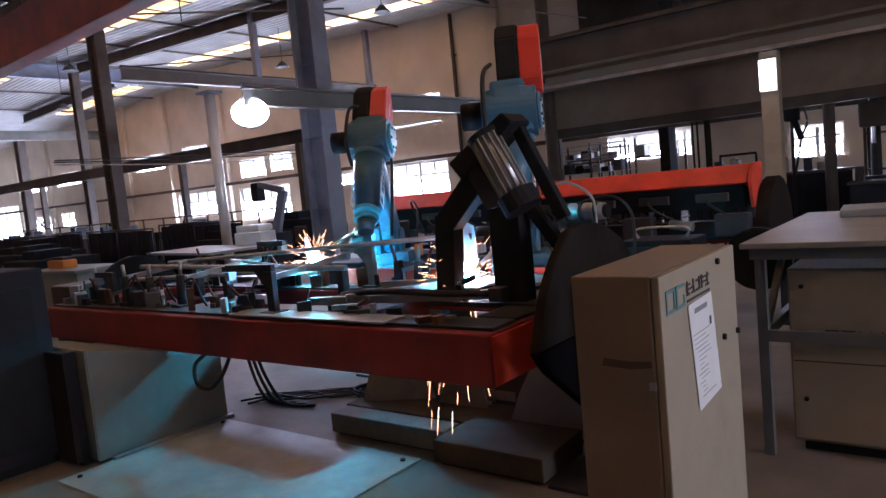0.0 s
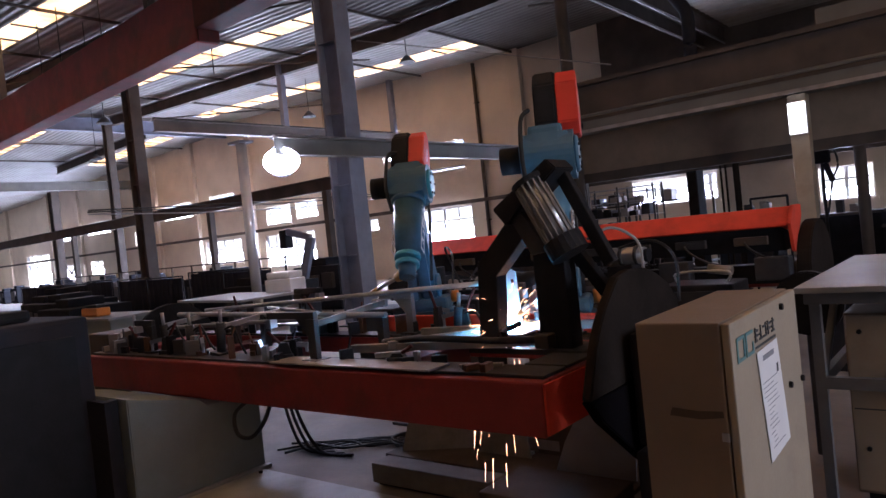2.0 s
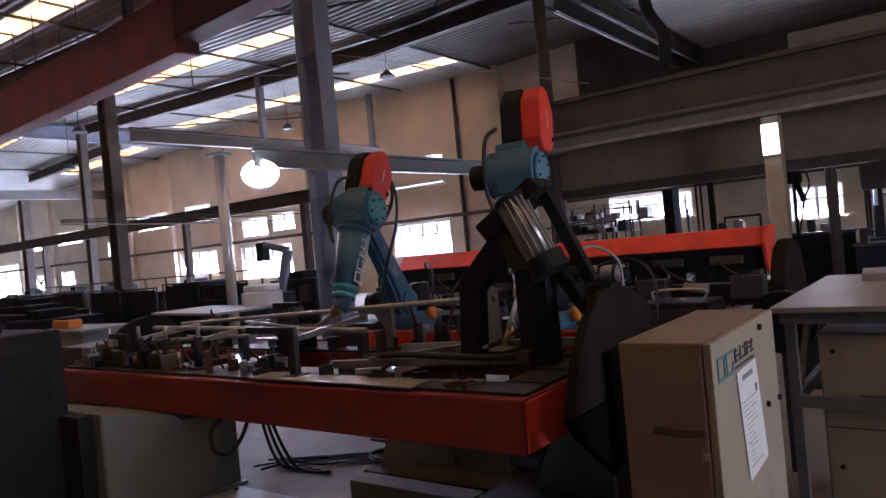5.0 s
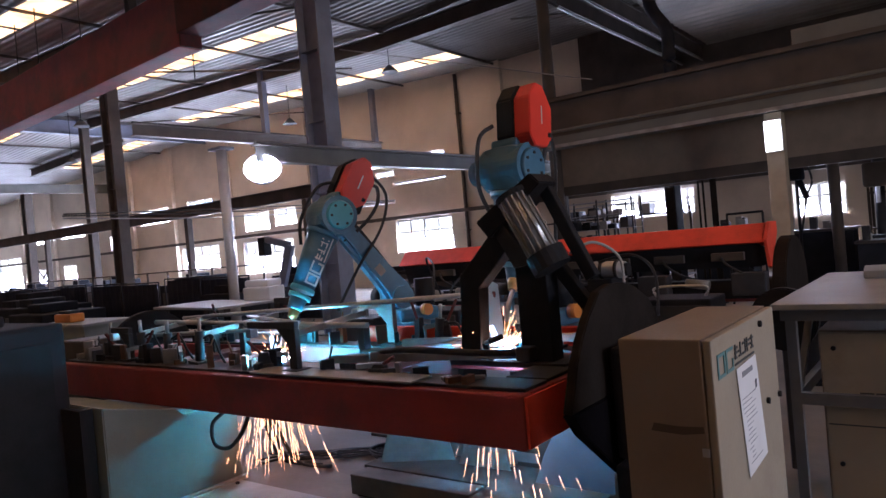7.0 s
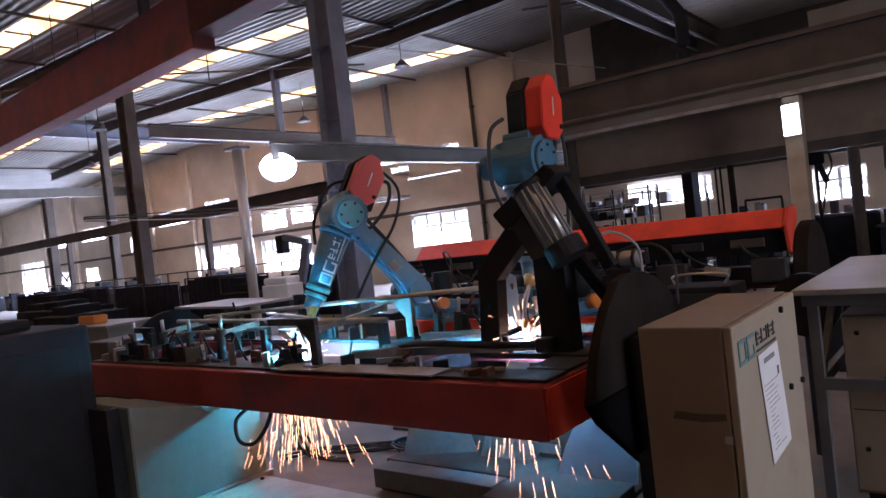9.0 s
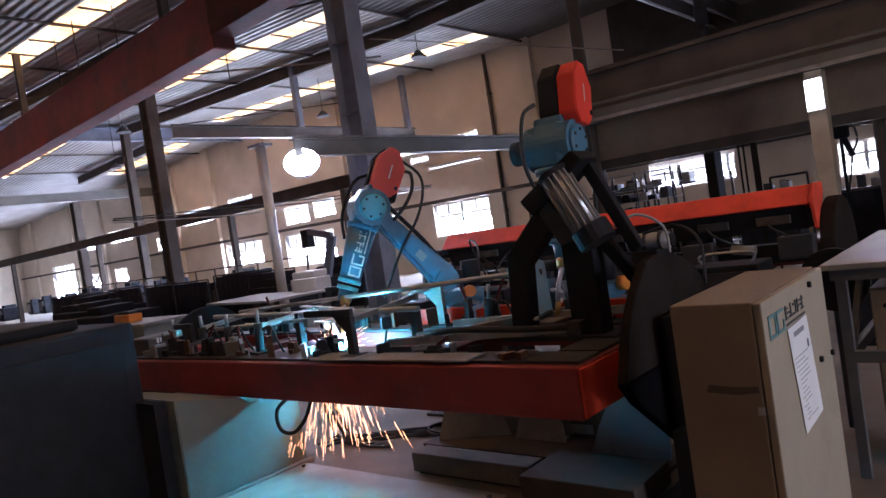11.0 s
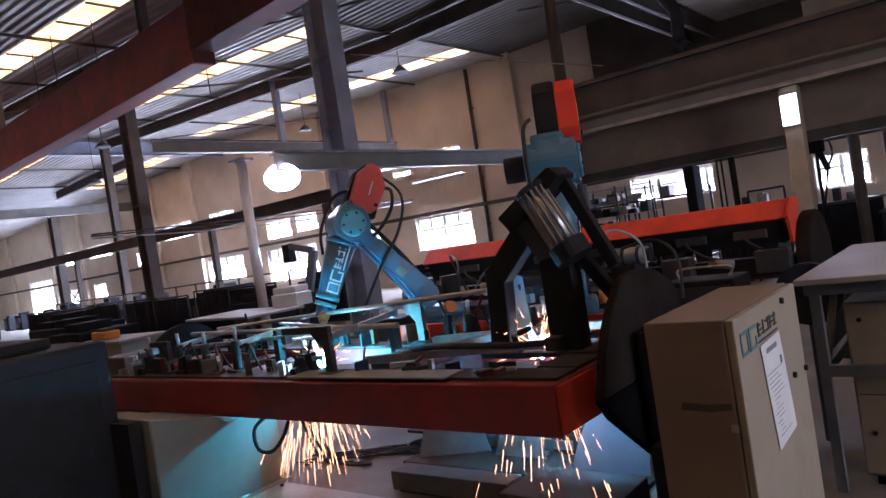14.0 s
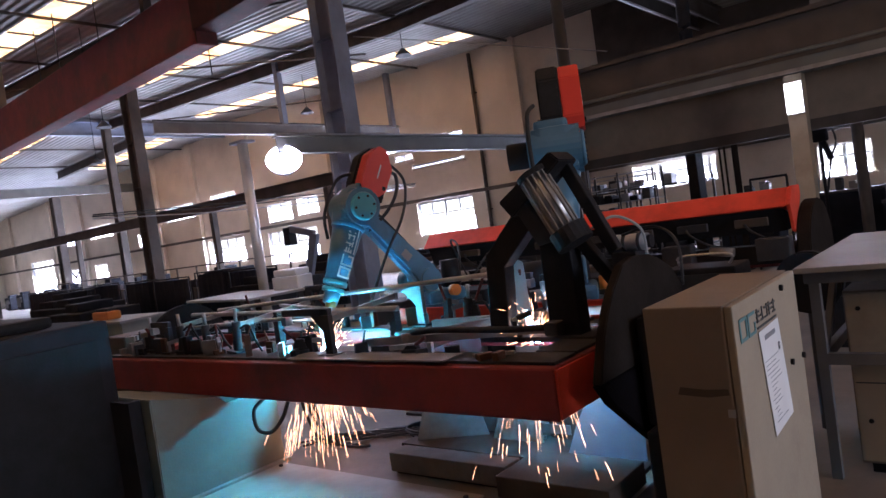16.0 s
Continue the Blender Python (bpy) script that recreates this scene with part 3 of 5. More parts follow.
for k in range(7):
    xa = -9.2 + 1.9 * k
    part("web_bar", bar((xa, 0, 6.95 + 0.11 * k), (xa + 0.95, 0, 8.02 + 0.11 * k), 0.06, 0.06), STRUCT_DARK, tr)
    part("web_bar", bar((xa + 0.95, 0, 8.02 + 0.11 * k), (xa + 1.9, 0, 7.05 + 0.11 * k), 0.06, 0.06), STRUCT_DARK, tr)
duct = thing("bent_duct", pose(-3.9, 12.0, 0), "dark bent extraction duct at the girder", "duct")
part("duct_pipe", tube([(0, 0, 4.17), (0, 0, 4.6), (-0.05, 0.1, 5.0), (-0.4, 0.4, 5.6), (-0.6, 0.8, 6.72)], 0.11, 14), MACHINE, duct, smooth=True)

# ---- floodlight on the runway's end ----
fl = thing("floodlight", pose(-9.25, 7.35, 3.12), "glaring white floodlight hung under the runway end", "lamp")
turn = look((0, 0, 0), (9.2, -7.3, -1.5))
part("housing", rod((0, 0, 0.005), (0, 0, 0.14), 0.27, 0.18, 28), DARK, fl, m=turn, smooth=True)
part("led_panel", rod((0, 0, -0.012), (0, 0, 0.004), 0.27, seg=28), FLOOD, fl, m=turn @ Matrix.Diagonal((1.1, 0.82, 1, 1)))
part("bracket", bar((0, 0, 0.1), (0.02, 0.1, 0.21), 0.05, 0.02), DARK, fl)

# ---- far workshop: dark machines, racks and benches along the hall ----
rng = random.Random(7)


def machine(x, y, w, d, h, mat, label, name="machine"):
    mc = thing(name, pose(x, y, 0, 0, 0, rng.uniform(-4, 4)), label, "machine", "machines along the hall")
    part("body", box(-w / 2, w / 2, -d / 2, d / 2, 0.08, h, 0.03), mat, mc)
    part("foot", box(-w / 2 + 0.08, w / 2 - 0.08, -d / 2 + 0.08, d / 2 - 0.08, 0, 0.078), BLACK, mc)
    part("top_unit", box(-w * 0.3, w * 0.1, -d * 0.3, d * 0.3, h + 0.002, h * 1.12 + 0.06, 0.03), MACHINE, mc)
    part("control_box", box(w * 0.2, w * 0.42, -d / 2 - 0.12, -d / 2 - 0.003, h * 0.5, h * 0.85, 0.015), BROWN, mc)
    part("door_panel", box(-w * 0.4, w * 0.1, -d / 2 - 0.02, -d / 2 - 0.002, 0.2, h * 0.8, 0.006), BROWN, mc)
    return mc


for k in range(26):
    x = -58 + k * 2.05 + rng.uniform(-0.4, 0.4)
    y = rng.choice((16.2, 17.8, 19.3))
    machine(x, y, rng.uniform(1.0, 1.9), rng.uniform(0.8, 1.3), rng.uniform(0.7, 1.25), rng.choice((MACHINE, MACHINE, BROWN)), "dark workshop machine by the far wall")
for x, y, w, d, h in ((-14.5, 6.2, 1.6, 1.2, 0.95), (-16.8, 7.0, 1.8, 1.2, 1.0), (-19.2, 7.6, 1.7, 1.2, 0.95), (-12.9, 9.3, 1.3, 1.0, 0.95), (-22.0, 9.0, 2.0, 1.2, 1.05), (-18.0, 11.8, 2.4, 1.2, 1.1), (-14.0, 12.5, 1.8, 1.2, 1.15), (-25.5, 10.2, 2.2, 1.2, 1.1)):
    machine(x, y, w, d, h, MACHINE, "dark low workshop machine on the floor")


def rack(x, y, w, d, h, levels, label, turn=0.0):
    rk = thing("storage_rack", pose(x, y, 0, 0, 0, turn), label, "rack", "racks")
    for sx in (-w / 2, w / 2 - 0.05):
        for sy in (-d / 2, d / 2 - 0.05):
            part("upright", box(sx, sx + 0.05, sy, sy + 0.05, 0, h), STRUCT_DARK, rk)
    for k in range(levels):
        z = 0.35 + (h - 0.5) * k / max(1, levels - 1)
        part("shelf", box(-w / 2, w / 2, -d / 2 + 0.052, d / 2 - 0.052, z, z + 0.04), STRUCT_DARK, rk)
    return rk


for x, y, w in ((-6.2, 16.5, 1.9), (-8.4, 17.2, 1.8), (-0.6, 17.0, 2.0), (-10.9, 18.2, 1.6)):
    rack(x, y, w, 0.7, 2.0, 3, "dark open steel rack with small parts")
    for k in range(5):
        px, pz = x - w / 2 + 0.25 + k * (w - 0.5) / 4, (0.39, 1.14, 1.89)[k % 3]
        bb = box(-0.13, 0.13, -0.2, 0.2, 0, rng.uniform(0.12, 0.3), 0.012)
        tagged(part("parts_box", bb, rng.choice((DARK, MILL, STRUCT, BLACK)), m=pose(px, y, pz + 0.001)), "small dark metal box on the rack", "box", "boxes on racks")

# dark blue welding screens along the aisle
for k in range(8):
    x, h = -13.2 - 1.75 * k, (1.3, 1.34, 1.28)[k % 3]
    sc = thing("welding_screen", pose(x, 9.2 + 0.12 * (k % 2), 0, 0, 0, (2, -3, 1)[k % 3]), "dark navy welding screen in a thin steel frame", "screen", "welding screens")
    bm = bmesh.new()
    n = 24
    lo, hi = [[bm.verts.new((-0.82 + 1.64 * i / n, 0.035 * math.sin(i * 1.9 + k), z)) for i in range(n + 1)] for z in (0.12, h - 0.04)]
    for i in range(n):
        bm.faces.new((lo[i], lo[i + 1], hi[i + 1], hi[i]))
    r = bmesh.ops.extrude_face_region(bm, geom=bm.faces[:])
    bmesh.ops.translate(bm, verts=[v for v in r["geom"] if isinstance(v, bmesh.types.BMVert)], vec=(0, 0.008, 0))
    part("curtain", bm, SCREEN, sc, smooth=True)
    for sx in (-0.86, 0.86):
        part("post", rod((sx, 0, 0), (sx, 0, h), 0.02, seg=8), BLACK, sc)
        part("foot", box(sx - 0.03, sx + 0.03, -0.25, 0.25, 0, 0.03), BLACK, sc)
    part("top_bar", rod((-0.86, 0, h), (0.86, 0, h), 0.018, seg=8), BLACK, sc)
for a, b in (((-52.0, 0.75), (-49.2, 2.65)), ((-52.0, 2.65), (-49.2, 0.75))):
    tagged(part("window_brace", bar((a[0], WALL_Y - 0.04, a[1]), (b[0], WALL_Y - 0.04, b[1]), 0.05, 0.12), STRUCT_DARK), "dark diagonal steel brace before the window", "brace", "window braces", "structure")
# guard rail between the aisle and the far machines
gr = thing("guard_rail", pose(-25, 13.4, 0), "thin dark steel guard rail along the aisle", "rail")
for k in range(15):
    part("rail_post", box(-9 + k * 1.3, -8.95 + k * 1.3, -0.025, 0.025, 0, 1.5), STRUCT_DARK, gr)
for z in (0.9, 1.47):
    part("rail_bar", rod((-9, 0, z), (9.2, 0, z), 0.025, seg=8), STRUCT_DARK, gr)
# tall slender stand with a robot-like gripper by the windows
st = thing("machine_stand", pose(-13.4, 11.0, 0), "dark angular machine arm on a stand", "machine")
part("pedestal", box(-0.25, 0.25, -0.25, 0.25, 0, 0.9, 0.02), BLACK, st)
part("arm", bar((0, 0, 0.9), (0.3, 0.1, 1.9), 0.16, 0.2, 0.02), STRUCT, st)
part("fore_arm", bar((0.3, 0.1, 1.9), (-0.35, -0.1, 2.1), 0.14, 0.16, 0.02), STRUCT, st)
part("head", box(-0.55, -0.32, -0.2, 0.05, 1.7, 2.15, 0.03), BLACK, st)
dv = thing("hanging_device", pose(-2.5, 14.4, 0), "black cable bundle on a wall hook beside the windows", "tool")
part("stand_pole", rod((0, 0, 0), (0, 0, 2.75), 0.03, seg=8), BLACK, dv)
part("drill_body", box(-0.12, 0.14, -0.1, 0.1, 2.2, 2.55, 0.04), MACHINE, dv)
part("grip", bar((0.05, 0, 2.2), (0.16, 0, 1.85), 0.09, 0.1, 0.02), MACHINE, dv)
part("cable_coil", tube([(0.05, 0, 2.5), (0.2, 0, 2.45), (0.26, 0, 2.15), (0.16, 0, 1.9), (0.1, 0, 1.6), (0.02, 0, 1.2)], 0.02), RUBBER, dv, smooth=True)
for x, h in ((-1.25, 2.5), (-0.75, 2.35), (-0.2, 2.5), (0.35, 2.2), (0.9, 2.6)):
    sd = thing("drill_stand", pose(x, 15.2, 0), "dark drilling machine on a column", "machine", "drilling machines")
    part("base", box(-0.3, 0.3, -0.3, 0.3, 0, 0.12, 0.02), BLACK, sd)
    part("column", rod((0, 0, 0.12), (0, 0, h), 0.09, seg=14), DARK, sd, smooth=True)
    part("head", box(-0.22, 0.22, -0.45, 0.15, h - 0.55, h - 0.1, 0.05), STRUCT_DARK, sd)
    part("spindle", rod((0, -0.3, h - 0.85), (0, -0.3, h - 0.552), 0.04, seg=10), STEEL, sd)
    part("table", box(-0.25, 0.25, -0.5, 0.0, 1.0, 1.06, 0.01), DARK, sd)

for x, y, w, h in ((-2.3, 14.9, 1.3, 1.25), (-0.9, 13.9, 1.2, 1.02), (-3.9, 14.6, 1.1, 1.35), (0.6, 13.8, 1.3, 1.1)):
    lt = thing("lathe_bench", pose(x, y, 0), "dark machine bench with small tools under the girder bay", "bench", "machine benches")
    part("body", box(-w / 2, w / 2, -0.35, 0.35, 0.06, h - 0.05, 0.02), MACHINE, lt)
    part("foot", box(-w / 2 + 0.05, w / 2 - 0.05, -0.3, 0.3, 0, 0.058), BLACK, lt)
    part("bench_top", box(-w / 2 - 0.04, w / 2 + 0.04, -0.4, 0.4, h - 0.048, h, 0.008), BROWN, lt)
    for k in range(6):
        q = rng.uniform(-w / 2 + 0.1, w / 2 - 0.1)
        bm = box(q - 0.06, q + 0.06, -0.1, 0.12, h + 0.001, h + rng.uniform(0.06, 0.3), 0.01)
        tagged(part("bench_tool", bm, rng.choice((DARK, MILL, BLACK, TABLETOP)), m=pose(x, y + 0.02 * k - 0.06, 0)), "small workshop tool standing on the machine bench", "tool", "tools on benches")

# tall wire racks and dark lockers beside the window, above the second station
for x, y, w in ((-6.05, 13.5, 1.5), (-7.2, 15.9, 1.6)):
    wr2 = thing("wire_rack", pose(x, y, 0), "dark wire shelving rack holding small parts", "rack", "wire racks")
    for sx in (-w / 2, 0.0, w / 2):
        for sy in (-0.25, 0.25):
            part("upright", rod((sx, sy, 0), (sx, sy, 2.22), 0.02, seg=6), DARK, wr2)
    for z in (0.4, 0.85, 1.3, 1.6, 1.9, 2.18):
        for k in range(7):
            part("shelf_wire", rod((-w / 2, -0.25 + k * 0.083, z), (w / 2, -0.25 + k * 0.083, z), 0.007, seg=5), STEEL, wr2)
        for sx in (-w / 2, w / 2):
            part("end_wire", rod((sx, -0.25, z), (sx, 0.25, z), 0.009, seg=5), STEEL, wr2)
    for k in range(18):
        q, z = rng.uniform(-w / 2 + 0.1, w / 2 - 0.1), rng.choice((1.31, 1.61, 1.61, 1.91, 1.91))
        tagged(part("parts_bin", box(-0.08, 0.08, -0.12, 0.12, 0, rng.uniform(0.08, 0.2), 0.01), rng.choice((DARK, BLACK, MILL, STRUCT)), m=pose(x + q, y + rng.uniform(-0.1, 0.1), z)), "small dark parts bin on wire shelf", "bin", "bins on racks")
for x, w, h in ((-4.57, 0.2, 2.34),):
    lk = thing("tall_locker", pose(x, 13.6, 0), "tall dark sheet steel locker in the side bay", "locker", "lockers")
    part("body", box(-w / 2, w / 2, -0.2, 0.2, 0.05, h, 0.01), MACHINE, lk)
    part("door", box(-w / 2 + 0.015, w / 2 - 0.015, -0.216, -0.202, 0.1, h - 0.04, 0.003), SOOT_BROWN, lk)
    part("handle", box(w / 2 - 0.06, w / 2 - 0.04, -0.235, -0.217, 1.1, 1.25), STEEL, lk)
    part("plinth", box(-w / 2 + 0.02, w / 2 - 0.02, -0.18, 0.18, 0, 0.049), BLACK, lk)
for x, r in ((-4.08, 0.02), (-3.99, 0.02), (-3.8, 0.06)):
    sp = thing("stand_pipe", pose(x, 13.6, 0), "dark upright pipe in the side bay", "pipe", "stand pipes")
    part("pipe", rod((0, 0, 0.02), (0, 0, 2.5), r, seg=12), SOOT_BROWN, sp, smooth=True)
    part("flange", rod((0, 0, 0), (0, 0, 0.02), r + 0.05, seg=12), DARK, sp)
hr = thing("bay_hand_rail", pose(-3.22, 13.4, 0), "black tubular hand rail in the side bay", "rail")
for x in (-0.32, 0.3):
    part("rail_post", rod((x, 0, 0), (x, 0, 1.67), 0.022, seg=8), BLACK, hr)
for z in (1.37, 1.68):
    part("rail_bar", rod((-0.33, 0, z), (0.31, 0, z), 0.022, seg=8), BLACK, hr)

# ---- pale benches and boxes behind the near station ----
wb = thing("work_bench", pose(-10.2, 6.9, 0, 0, 0, -8), "low bench with a pale sheet top", "bench")
part("top", box(-1.3, 1.1, -0.55, 0.55, 0.9, 0.94, 0.005), TABLETOP, wb)
for sx in (-1.2, 0.95):
    for sy in (-0.5, 0.4):
        part("leg", box(sx, sx + 0.08, sy, sy + 0.08, 0, 0.898), DARK, wb)
wb2 = thing("side_bench", pose(-11.6, 5.3, 0, 0, 0, 4), "grey cabinet bench with pale top", "bench")
part("body", box(-0.75, 0.75, -0.4, 0.4, 0.05, 0.83, 0.01), GREYBOX, wb2)
part("top", box(-0.8, 0.8, -0.45, 0.45, 0.832, 0.87, 0.005), TABLETOP, wb2)
part("plinth", box(-0.7, 0.7, -0.35, 0.35, 0, 0.048), BLACK, wb2)
sgn = thing("warning_sign", pose(-11.25, 4.88, 0.45), "dark triangular warning sign on the bench front", "sign")
part("triangle", plate([(-0.15, -0.14), (0.15, -0.14), (0, 0.16)], 0.008), BLACK, sgn)
yb = thing("yellow_tool", pose(-11.8, 5.2, 0.872), "orange-yellow tool case on the bench", "tool case")
part("case", box(-0.28, 0.28, -0.12, 0.12, 0, 0.14, 0.03), ORANGE, yb)
part("lid_rib", box(-0.2, 0.2, -0.08, 0.08, 0.142, 0.19, 0.015), DARK, yb)
wbx = thing("white_machine_box", pose(-9.5, 7.35, 0.942, 0, 0, 10), "small white machine housing on the bench", "machine")
part("housing", box(-0.28, 0.28, -0.2, 0.2, 0, 0.22, 0.02), WHITE, wbx)
part("lid", box(-0.25, 0.25, -0.18, 0.18, 0.222, 0.34, 0.03), WHITE, wbx)


# ---- near welding station: positioner frame, head and tail stock ----
FX0, FX1 = -6.35, -1.66          # frame ends
FY0, FY1 = 2.58, 3.84             # frame sides
FZ0, FZ1 = 0.61, 0.875
AXY, AXZ = 3.3, 0.745             # turning axis
frame_t = thing("positioner_frame", pose(0, 0, 0), "red box-section positioner frame, scuffed, with dark top plate", "welding fixture")
fb = box(FX0, FX1, FY0, FY0 + 0.09, FZ0, FZ1, 0.012)
add_box(fb, FX0, FX1, FY0 + 0.088, FY0 + 0.3, FZ1 - 0.03, FZ1, 0.004)
part("front_beam", fb, RED, frame_t)
part("rear_beam", box(FX0, FX1, FY1 - 0.2, FY1, FZ0 + 0.14, FZ1, 0.012), RED, frame_t)
part("rear_rail", box(-3.9, -1.95, FY1 + 0.002, FY1 + 0.05, FZ1 - 0.08, 1.01, 0.006), BRIGHT_RED, frame_t, "orange-red rear rail")
part("end_beam", box(FX1 - 0.3, FX1 + 0.004, FY0 + 0.302, FY1 - 0.202, FZ0, FZ1, 0.012), RED, frame_t)
part("end_beam", box(FX0, FX0 + 0.3, FY0 + 0.302, FY1 - 0.202, FZ0, FZ1, 0.012), RED, frame_t)
# light on the frame's end is put into a brighter red than the beam's
part("end_cap", box(FX1 + 0.001, FX1 + 0.014, FY0 + 0.012, FY0 + 0.42, FZ0 + 0.012, FZ1 - 0.012), BRIGHT_RED, frame_t, "orange-red end plate, brightened for the light on it")
for x in (-5.3, -4.76, -3.1):
    part("cross_beam", box(x, x + 0.24, FY0 + 0.302, FY1 - 0.202, FZ0 + 0.02, FZ1 - 0.02, 0.008), DARK_RED, frame_t)
part("top_plate", box(FX0 + 0.05, FX1 - 0.02, FY0 + 0.06, FY0 + 0.28, FZ1 + 0.001, FZ1 + 0.018, 0.003), DARK, frame_t, "dark steel mounting plate")
part("top_plate", box(-3.7, -2.35, FY0 + 0.01, FY0 + 0.2, FZ1 + 0.019, FZ1 + 0.03, 0.002), MILL, frame_t, "pale worn steel strip")
# hidden plates added to keep the arcs' light off the floor
part("arc_block_plate", box(-2.92, -2.5, 3.362, 3.5, FZ0 + 0.03, FZ0 + 0.045, 0.003), MACHINE, frame_t, "hidden plate added inside the frame to block arc light")
part("arc_block_plate", box(-2.9, FX1 - 0.31, FY0 + 0.305, 3.36, FZ0 + 0.03, FZ0 + 0.045, 0.003), MACHINE, frame_t, "hidden plate added inside the frame to block arc light")
part("arc_block_plate", box(-4.5, -3.6, 3.14, 3.62, FZ0 + 0.03, FZ0 + 0.045, 0.003), MACHINE, frame_t, "hidden plate added inside the frame to block arc light")
part("rear_plate", box(FX0 + 0.05, FX1 - 0.05, FY1 - 0.19, FY1 - 0.02, FZ1 + 0.001, FZ1 + 0.018, 0.003), DARK, frame_t)
part("end_plate", box(FX1 - 0.28, FX1 - 0.03, FY0 + 0.31, FY1 - 0.31, FZ1 + 0.001, FZ1 + 0.018, 0.003), DARK, frame_t)


def disc_outline(r, n=40):
    return [(r * math.cos(2 * math.pi * k / n), r * math.sin(2 * math.pi * k / n)) for k in range(n)]


QUARTER = pose(0, 0, 0, 0, 0, 90)
hs = thing("headstock", pose(-1.5, AXY, 0), "dark brown positioner headstock with large face disc", "positioner")
# one cover in two paints: brown where light catches it, black in the dark
part("face_disc", plate([(-0.6, 0.02), (-0.5, 0.24), (-0.43, 0.34), (-0.34, 0.44), (-0.19, 0.555), (-0.05, 0.58), (0.16, 0.57), (0.3, 0.53), (0.48, 0.45), (0.59, 0.34), (0.62, 0.02)], 0.05, pose(0, 0, AXZ, 0, 0, 90), 0.006), SOOT_BROWN, hs, "upper half of the cover, brown where it catches light")
part("lower_cover", plate([(-0.6, 0.016), (0.62, 0.016), (0.56, -0.25), (0.4, -0.46), (0.12, -0.54), (-0.1, -0.4), (-0.5, -0.1)], 0.06, pose(0, 0, AXZ, 0, 0, 90), 0.006), SHADE_BLACK, hs, "lower half of the cover, black for the dark there")
part("hub", rod((-0.16, 0, AXZ), (-0.027, 0, AXZ), 0.2, seg=24), DARK, hs)
part("gear_box", box(0.06, 0.42, -0.22, 0.3, 0.45, 1.02, 0.03), BLACK, hs)
part("pedestal", box(0.08, 0.42, -0.3, 0.36, 0.02, 0.449, 0.015), BLACK, hs)
part("motor", rod((0.43, 0.05, AXZ), (0.62, 0.05, AXZ), 0.1, seg=20), DARK, hs)
part("base_plate", box(-0.1, 0.5, -0.4, 0.5, 0, 0.018), DARK, hs)
ts = thing("tailstock", pose(FX0 - 0.2, AXY, 0), "dark positioner tailstock with half-round guard", "positioner")
part("face_disc", plate(disc_outline(0.48), 0.05, pose(-0.05, 0.3, AXZ - 0.02, 0, 0, 90), 0.006), BLACK, ts)
part("hub", rod((-0.02, 0, AXZ), (0.195, 0, AXZ), 0.16, seg=24), DARK, ts)
part("pedestal", box(-0.5, -0.1, -0.35, 0.35, 0.02, 1.0, 0.02), STRUCT_DARK, ts)
part("base_plate", box(-0.6, 0.1, -0.5, 0.5, 0, 0.018), DARK, ts)

# clamps, brackets and pipes on the frame
rng = random.Random(21)
TOP = FZ1 + 0.019


def toggle_clamp(x, y, turn, z=TOP, k=1.0):
    c = thing("toggle_clamp", pose(x, y, z, 0, 0, turn), "dark steel toggle clamp with dull red handle on the frame", "clamp", "clamps on the frame")
    part("foot", box(-0.06, 0.06, -0.04, 0.04, 0, 0.03, 0.004), DARK, c)
    part("body", plate([(-0.05, 0.03), (0.05, 0.03), (0.03, 0.15 * k), (-0.03, 0.15 * k)], 0.04), DARK, c)
    part("arm", bar((-0.02, 0, 0.14 * k), (0.16, 0, 0.11 * k), 0.025, 0.03), STEEL, c)
    part("screw", rod((0.15, 0, 0.03), (0.15, 0, 0.12 * k), 0.01, seg=8), STEEL, c)
    part("handle", rod((-0.02, 0, 0.14 * k), (-0.1, 0, 0.27 * k), 0.011, seg=8), DARK_RED, c)


def bracket(x, y, h, turn, w=0.09, arm=0.32, mat=DARK):
    b = thing("fixture_bracket", pose(x, y, TOP, 0, 0, turn), "dark welded steel angle bracket on the frame", "bracket", "brackets on the frame")
    part("foot", box(-0.07, 0.07, -0.06, 0.06, 0, 0.016, 0.003), DARK, b)
    part("upright", box(-w / 2, w / 2, -0.02, 0.02, 0.017, h, 0.004), mat, b)
    part("arm", box(-arm, w / 2, -0.018, 0.018, h + 0.001, h + 0.045, 0.004), mat, b)
    part("pad", box(-arm, -arm + 0.05, -0.03, 0.03, h - 0.06, h, 0.004), STEEL, b)
    part("gusset", plate([(-w / 2 - 0.001, h - 0.12), (-w / 2 - 0.001, h), (-w / 2 - 0.12, h)], 0.012), mat, b)


bracket(-3.39, 2.72, 0.27, 0, 0.07, 0.44)
bracket(-3.45, 3.72, 0.27, 0, 0.07, 0.3, MILL)
bracket(-4.7, 3.7, 0.34, 180, 0.08, 0.3)
bracket(-5.45, 2.76, 0.22, 0, 0.06, 0.25)
bracket(-2.62, 3.72, 0.3, 180, 0.07, 0.2)
bracket(-2.1, 3.72, 0.28, 0, 0.08, 0.25)
for x, y, turn, k in ((-5.7, 2.78, 20, 0.8), (-5.2, 2.74, 200, 0.9), (-4.75, 2.77, -30, 0.8), (-3.75, 2.76, 40, 0.7), (-2.95, 3.72, 200, 1.2), (-2.45, 3.72, 90, 1.4), (-3.2, 3.74, 100, 1.3),
                      (-4.5, 3.72, 60, 1.2), (-5.6, 3.72, 120, 1.3), (-2.75, 2.8, 190, 0.35)):
    toggle_clamp(x, y, turn, k=k)
